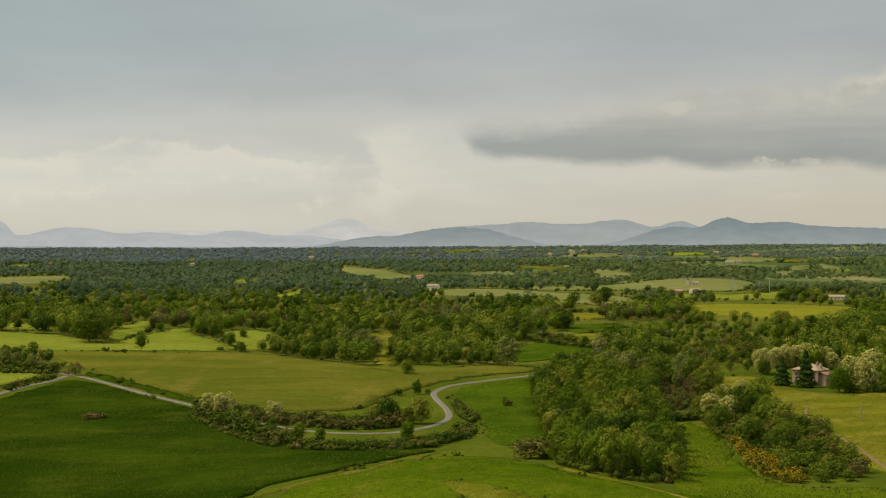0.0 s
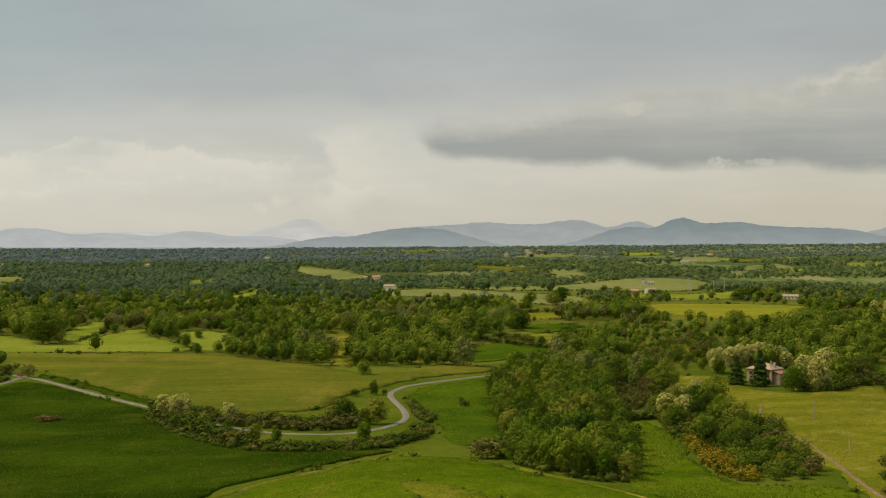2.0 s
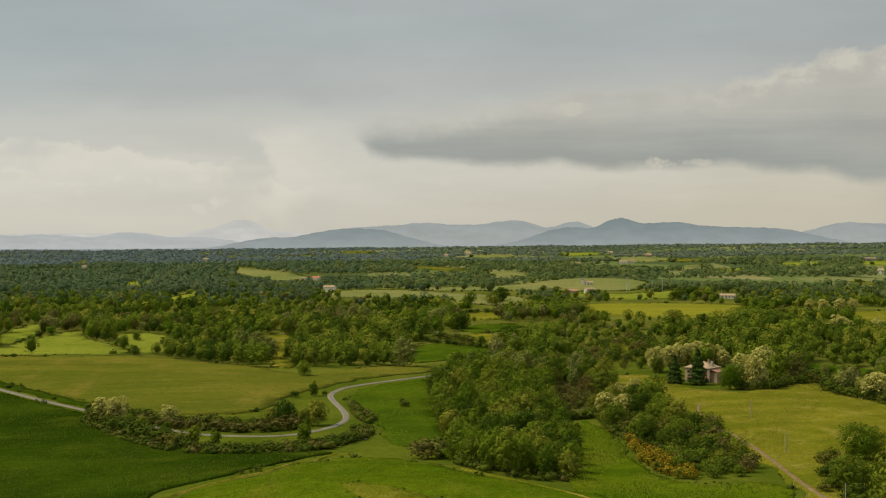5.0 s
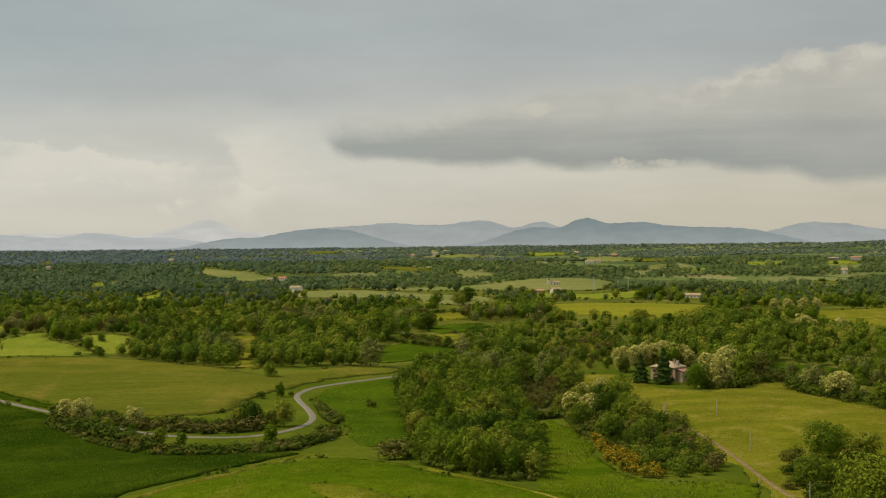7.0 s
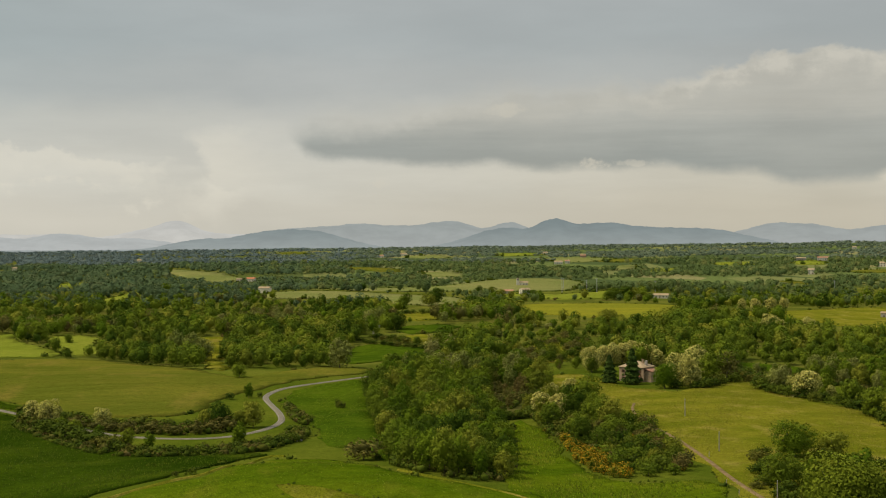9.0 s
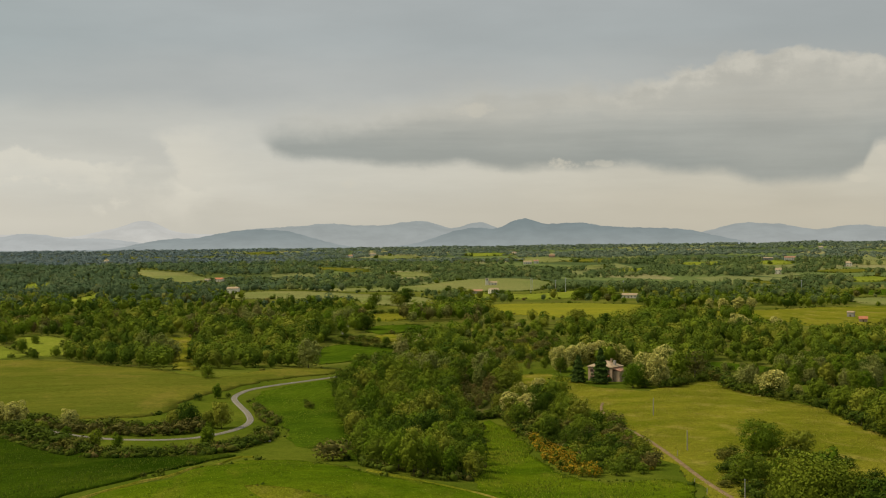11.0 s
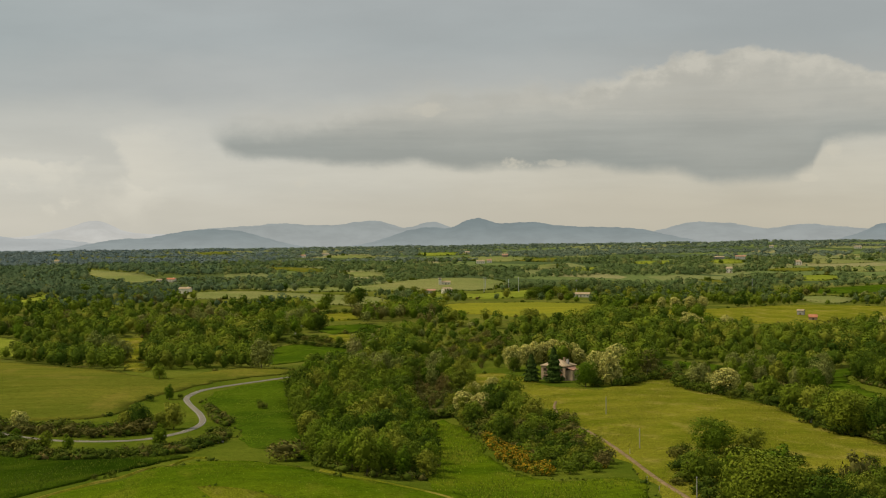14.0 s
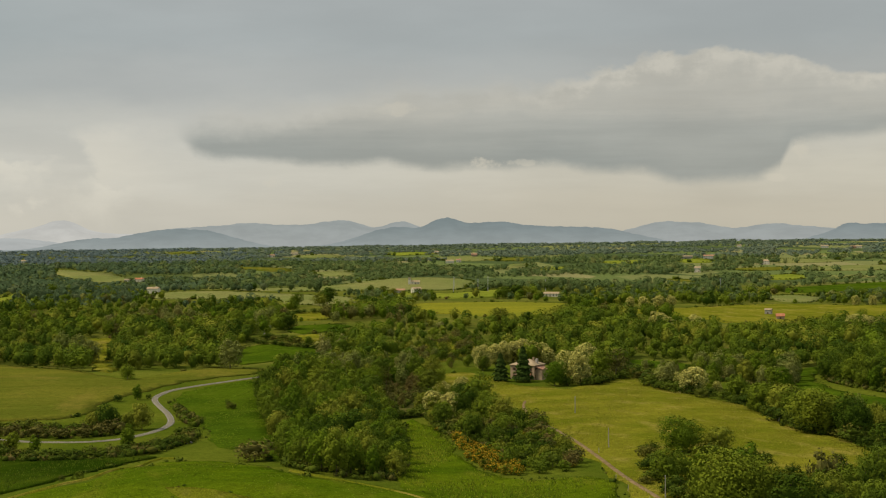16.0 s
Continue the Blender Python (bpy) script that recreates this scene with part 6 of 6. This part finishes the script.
def woodland(seed, near, far, mats, tall, leaves, size, gap, depth, clear=0.0, knobs=8, spread=1.0, fade=9999):
    """Trees between two distances, wherever no field, road or house lies; one mesh a kind of leaf."""
    rng = np.random.default_rng(seed)
    x, y = [], []
    d = near
    while d < far:
        step = depth * (d / near)
        k = int((0.57 + 0.42) * d / gap)
        a = np.linspace(-0.42, 0.57, k) + rng.uniform(-0.5, 0.5, k) * 0.99 / k
        dd = d + rng.uniform(-0.6, 0.6, k) * step
        x.append(dd * np.sin(a))
        y.append(dd * np.cos(a))
        d += step
    x, y = np.concatenate(x), np.concatenate(y)
    d = np.hypot(x, y)
    z = height(x, y)
    h = tall * rng.uniform(0.55, 1.2, len(x)) * (1 + 0.25 * np.sin(x / 47 + 1) * np.sin(y / 71))
    keep = ~is_open(x, y)
    if near < 1700:
        for edge, half in LANES:
            for p in edge[::2]:
                keep &= (x - p[0]) ** 2 + (y - p[1]) ** 2 > (half + 4) ** 2
        for tx, ty, r in TREES_AT:
            if math.hypot(tx, ty) > near - 30:
                keep &= (x - tx) ** 2 + (y - ty) ** 2 > (r + 2) ** 2
    scrub = is_open(x, y, THIN)
    keep &= ~scrub | (rng.random(len(x)) < 0.8)
    h[scrub] *= 0.66
    # hedges and copses leave gaps here and there
    gapfield = np.sin(x / 83 + 3) * np.sin(y / 117 + seed) + 0.6 * np.sin(x / 31 - y / 43)
    if near > 1700:
        gapfield = 1.1 * np.sin(x / 170 + seed) * np.sin(y / 95 + 1) + 0.6 * np.sin(x / 260 - y / 61 + 2) + 0.3 * np.sin(x / 47) * np.sin(y / 38)
    keep &= gapfield > -1.15 + clear * (1 + 1.2 * np.clip((x / y - 0.02) / 0.2, -0.6, 1))
    # no tree stands so as to hide an open field behind it
    for s, chance in ((0.5, 0.05), (0.85, 0.4)):
        e = (z + s * h - EYE) / d
        d2 = np.interp(e, SIGHT_E, SIGHT_D)
        keep &= ~(is_open(x * d2 / d, y * d2 / d, SEEN) & (d2 > d))
        hides = is_open(x * d2 / d, y * d2 / d) & (d2 > d)
        low = hides & (rng.random(len(x)) < 0.18) & (s < 0.6)
        h[low] *= 0.3
        keep &= ~hides | low | (rng.random(len(x)) < chance)
    x, y, z, h = x[keep], y[keep], z[keep], h[keep]
    kind = np.sin(x / 52 + 2 * seed) + np.sin(y / 77 + seed) + rng.normal(0, 0.7, len(x))
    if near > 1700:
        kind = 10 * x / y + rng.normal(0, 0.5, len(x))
    # beyond fade, more and more trees take leaves with haze in their colour
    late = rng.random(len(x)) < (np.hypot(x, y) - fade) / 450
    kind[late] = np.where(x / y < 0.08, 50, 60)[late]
    iv, it = ico()
    for mat, lo, hi, label in mats:
        pick = np.flatnonzero((kind >= lo) & (kind < hi))
        n = len(pick)
        if not n:
            continue
        px, py, ph = x[pick], y[pick], h[pick]
        tone = (0.5 + 0.25 * np.sin(px / 29 + py / 67) + 0.25 * np.sin(py / 41 - px / 53 + seed) + rng.normal(0, 0.22 if near < 1700 else 0.08, n)) % 1.0
        wide = ph * rng.uniform(0.8, 1.3, n) * spread * (1 + 0.6 * np.clip(0.7 - ph / tall, 0, 0.5))
        mid = np.column_stack([px, py, z[pick] + ph * 0.50])
        axes = np.column_stack([wide * 0.5, wide * 0.5 / spread * rng.uniform(0.85, 1.15, n), ph * 0.5])
        # a dense heart, and boughs that bulge out of it
        heart = mid[:, None] + iv * (1 + 0.16 * rng.normal(size=(n, len(iv), 1)).clip(-1.5, 1.5)) * axes[:, None] * 0.62
        boughs = unit(rng, n * knobs, 0.45).reshape(n, knobs, 3)
        u = unit(rng, n * leaves, 0.45).reshape(n, leaves, 3)
        near_by = np.einsum("nlc,nkc->nlk", u, boughs)
        bough = boughs[np.arange(n)[:, None], near_by.argmax(2)]
        bulge = near_by.max(2).clip(0, 1) ** 5
        reach = (0.66 if near < 1700 else 0.82) + (0.40 if near < 1700 else 0.20) * bulge + rng.uniform(-0.10, 0.08, (n, leaves))
        at = (u * reach[..., None] * axes[:, None]).reshape(-1, 3) + np.repeat(mid, leaves, 0)
        faced = straight(straight(u * reach[..., None] - 0.66 * bough) * 0.75 + u * 0.6).reshape(-1, 3)
        q, f = leaf_sprays(rng, at, faced, np.repeat(size * (0.55 + 0.45 * ph / tall), leaves), 0.2)
        soft = straight(faced + 0.14 * rng.normal(size=faced.shape) + ([0, 0, 0.9] if near > 1700 else [0, 0, 0.1]))
        hv = heart.reshape(-1, 3)
        ht = (it[None] + (np.arange(n) * len(iv))[:, None, None]).reshape(-1, 3)
        tones = np.concatenate([np.repeat(tone, len(iv)), np.repeat(tone, leaves * 3)])
        tagged(mesh_object("woodland", np.vstack([hv, q]), np.vstack([ht, f + len(hv)]), mat, tone=tones,
                           normals=np.vstack([np.tile(straight(iv - [0, 0, 0.4 if near < 1700 else -0.8]), (n, 1)), np.repeat(soft, 3, 0)])), label, "woods", kind="stuff")


MIX = [(M_LEAF, -9, 1.15, "dense green oak woods filling the valley"), (M_LEAF_BRIGHT, 1.15, 1.75, "fresh green trees in the woods"),
       (M_LEAF_PALE, 1.75, 2.2, "grey-green trees in the woods"), (M_LEAF_DULL, 2.2, 9, "brownish budding trees in the woods")]
woodland(31, 815, 1180, MIX, 12.0, 300, 0.56, 8.6, 11.0, 0.12, 9, 0.80)
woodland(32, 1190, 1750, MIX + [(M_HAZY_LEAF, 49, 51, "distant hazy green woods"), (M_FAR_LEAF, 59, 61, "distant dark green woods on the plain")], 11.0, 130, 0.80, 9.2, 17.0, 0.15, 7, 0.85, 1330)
# painted haze: bluer leaves to the left, greener ones to the right
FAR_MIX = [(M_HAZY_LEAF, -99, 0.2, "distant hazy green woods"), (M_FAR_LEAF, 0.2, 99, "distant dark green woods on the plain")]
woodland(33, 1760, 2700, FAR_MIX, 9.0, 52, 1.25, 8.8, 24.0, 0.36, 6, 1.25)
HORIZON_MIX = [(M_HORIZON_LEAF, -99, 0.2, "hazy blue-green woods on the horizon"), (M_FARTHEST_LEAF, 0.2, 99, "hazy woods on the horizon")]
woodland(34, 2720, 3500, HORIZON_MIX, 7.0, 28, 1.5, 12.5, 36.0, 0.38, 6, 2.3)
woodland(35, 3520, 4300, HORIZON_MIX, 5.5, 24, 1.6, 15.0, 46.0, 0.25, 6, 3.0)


def field_margins(seed):
    """Brambles, tall weeds and low bushes along the borders of the fields."""
    rng = np.random.default_rng(seed)
    iv, it = ico()
    vs, ts, tones, ns, base = [], [], [], [], 0
    lanes = np.vstack([line[::2] for line, half in LANES])
    for edge, far in EDGES:
        size = 0.55 + max(0.0, min(far, 2000) - 700) / 850
        p = rounded(edge[::3], True, max(1.5, far / 500))
        p = p[rng.random(len(p)) > 0.5 + 0.5 * np.sin(p[:, 0] / 23 + p[:, 1] / 31) * np.sin(p[:, 0] / 41 - p[:, 1] / 57)]
        p = p + rng.normal(0, 0.8, p.shape)
        near = np.array([np.min((lanes[:, 0] - a) ** 2 + (lanes[:, 1] - b) ** 2) for a, b in p]) if far < 900 else np.full(len(p), 99.0)
        p = p[near > 12]
        ground = height(p[:, 0], p[:, 1])
        for (px, py), gz in zip(p, ground):
            tall = size * rng.uniform(0.35, 1.3) * (2.6 if rng.random() < 0.05 else 1)
            at = np.array([px, py, gz + tall * 0.35])
            vs.append(at + iv * (1 + 0.3 * rng.normal(size=(len(iv), 1)).clip(-1.5, 1.5)) * tall * np.array([0.7, 0.7, 0.42]))
            ts.append(it + base)
            base += len(iv)
            u = unit(rng, 16, 0.4)
            q, f = leaf_sprays(rng, at + u * tall * np.array([0.9, 0.9, 0.65]) * rng.uniform(0.7, 1.15, (16, 1)), u, tall * 0.34)
            ns += [iv, np.repeat(u, 3, 0)]
            vs.append(q)
            ts.append(f + base)
            base += len(q)
            tones.append(np.full(len(iv) + len(q), rng.random()))
    tagged(mesh_object("field_margins", np.vstack(vs), np.vstack(ts), M_HEDGE, tone=np.concatenate(tones), normals=np.vstack(ns)), "brambles and weeds along the field borders", "undergrowth", kind="stuff")


field_margins(41)


def undergrowth(seed):
    """Bushes and saplings that fill the copses down to the ground."""
    rng = np.random.default_rng(seed)
    iv, it = ico()
    for mat, share, label in ((M_HEDGE, 0.75, "dense dark bushes under the trees"), (M_LEAF_DULL, 0.25, "brownish brush under the trees")):
        vs, ts, tones, ns, base = [], [], [], [], 0
        for edge in COPSES:
            lo, hi = edge.min(0), edge.max(0)
            p = rng.uniform(lo, hi, (int(share * (hi - lo).prod() / 14), 2))
            p = p[inside(edge, p[:, 0], p[:, 1])]
            rim = rounded(edge[::2], True, 3.0)
            rim = rim[rng.random(len(rim)) < share] + rng.normal(0, 1.0, (1, 2))
            p = np.vstack([p, rim])
            for x, y, gz in np.column_stack([p, height(p[:, 0], p[:, 1])]):
                tall = rng.uniform(1.2, 3.8)
                axes = np.array([0.7, 0.7, 0.52]) * tall * rng.uniform(0.7, 1.35, 3)
                at = np.array([x, y, gz + tall * 0.36])
                vs.append(at + iv * axes * 0.6)
                ts.append(it + base)
                base += len(iv)
                u = unit(rng, 56, 0.35)
                lumps = unit(rng, 5, 0.4)
                reach = 0.55 + 0.5 * (u @ lumps.T).max(1).clip(0, 1)[:, None] ** 3 + rng.uniform(-0.12, 0.2, (56, 1))
                q, f = leaf_sprays(rng, at + u * axes * reach, u, 0.30, 0.5)
                ns += [iv, np.repeat(straight(u + 0.35 * rng.normal(size=u.shape) + [0, 0, 0.2]), 3, 0)]
                vs.append(q)
                ts.append(f + base)
                base += len(q)
                tones.append(np.full(len(iv) + len(q), rng.random()))
        tagged(mesh_object("undergrowth", np.vstack(vs), np.vstack(ts), mat, tone=np.concatenate(tones), normals=np.vstack(ns)), label, "undergrowth", kind="stuff")


undergrowth(61)


def tufts(name, mat, edge, count, wide, tall, label, seed):
    """Uneven growth standing out of a field."""
    rng = np.random.default_rng(seed)
    lo, hi = edge.min(0), edge.max(0)
    p = rng.uniform(lo, hi, (count * 3, 2))
    p = p[inside(edge, p[:, 0], p[:, 1])][:count]
    clump = np.sin(p[:, 0] / 9 + 1) * np.sin(p[:, 1] / 21) + 0.6 * np.sin(p[:, 0] / 4.1 - p[:, 1] / 9)
    p = p[clump + rng.normal(0, 0.8, len(p)) > 0.1]
    n = len(p)
    z = height(p[:, 0], p[:, 1]) + 0.2
    t = rng.uniform(0, math.pi, n)
    w, h = wide * rng.uniform(0.5, 1.3, n), tall * rng.uniform(0.5, 1.4, n)
    a = np.column_stack([np.cos(t) * w, np.sin(t) * w, np.zeros(n)])
    b = np.column_stack([-np.sin(t) * w * 0.5, np.cos(t) * w * 0.5, np.zeros(n)])
    o = np.column_stack([p, z])
    top = o + np.column_stack([rng.normal(0, 0.2, n), rng.normal(0, 0.2, n), h + 0.3])
    v = np.stack([o - a, o + a, o + b, o - b, top], 1).reshape(-1, 3)
    i = np.arange(n)[:, None] * 5
    tris = np.vstack([i + [0, 2, 4], i + [2, 1, 4], i + [1, 3, 4], i + [3, 0, 4]])
    tone = np.repeat(rng.random(n), 5)
    tagged(mesh_object(name, v, tris, mat, tone=tone), label, "grass", kind="stuff")


M_TUFT_DARK = foliage("crop_blades", (0.042, 0.076, 0.004), (0.072, 0.108, 0.007), (0.098, 0.124, 0.010), 0.2, 0.6)
M_TUFT_DRY = foliage("pasture_blades", (0.19, 0.20, 0.016), (0.25, 0.24, 0.025), (0.29, 0.26, 0.04), 0.3, 0.5)
M_TUFT_GREEN = foliage("meadow_blades", (0.105, 0.165, 0.008), (0.150, 0.205, 0.010), (0.20, 0.22, 0.02), 0.3)
tufts("crop_tufts", M_TUFT_DARK, FIELD_EDGE["crop_field"], 30000, 0.38, 0.55, "uneven blades standing out of the dark crop", 51)
tufts("pasture_tufts", M_TUFT_DRY, FIELD_EDGE["pasture"], 22000, 0.32, 0.35, "dry flowering grass tufts in the pasture", 52)
tufts("meadow_tufts", M_TUFT_GREEN, FIELD_EDGE["meadow_mound"], 7000, 0.25, 0.08, "short grass tufts on the knoll", 53)
tufts("clearing_tufts", M_TUFT_GREEN, FIELD_EDGE["clearing"], 9000, 0.32, 0.4, "lush weeds in the meadow strip", 54)
tufts("clover_tufts", M_TUFT_GREEN, FIELD_EDGE["clover_field"], 6000, 0.3, 0.2, "clover clumps in the bend of the road", 55)


# prototypes that nothing was grown from
for protos, *_ in KINDS.values():
    for proto, used in protos:
        if not used:
            for ob in (*proto.children_recursive, proto):
                bpy.data.objects.remove(ob)
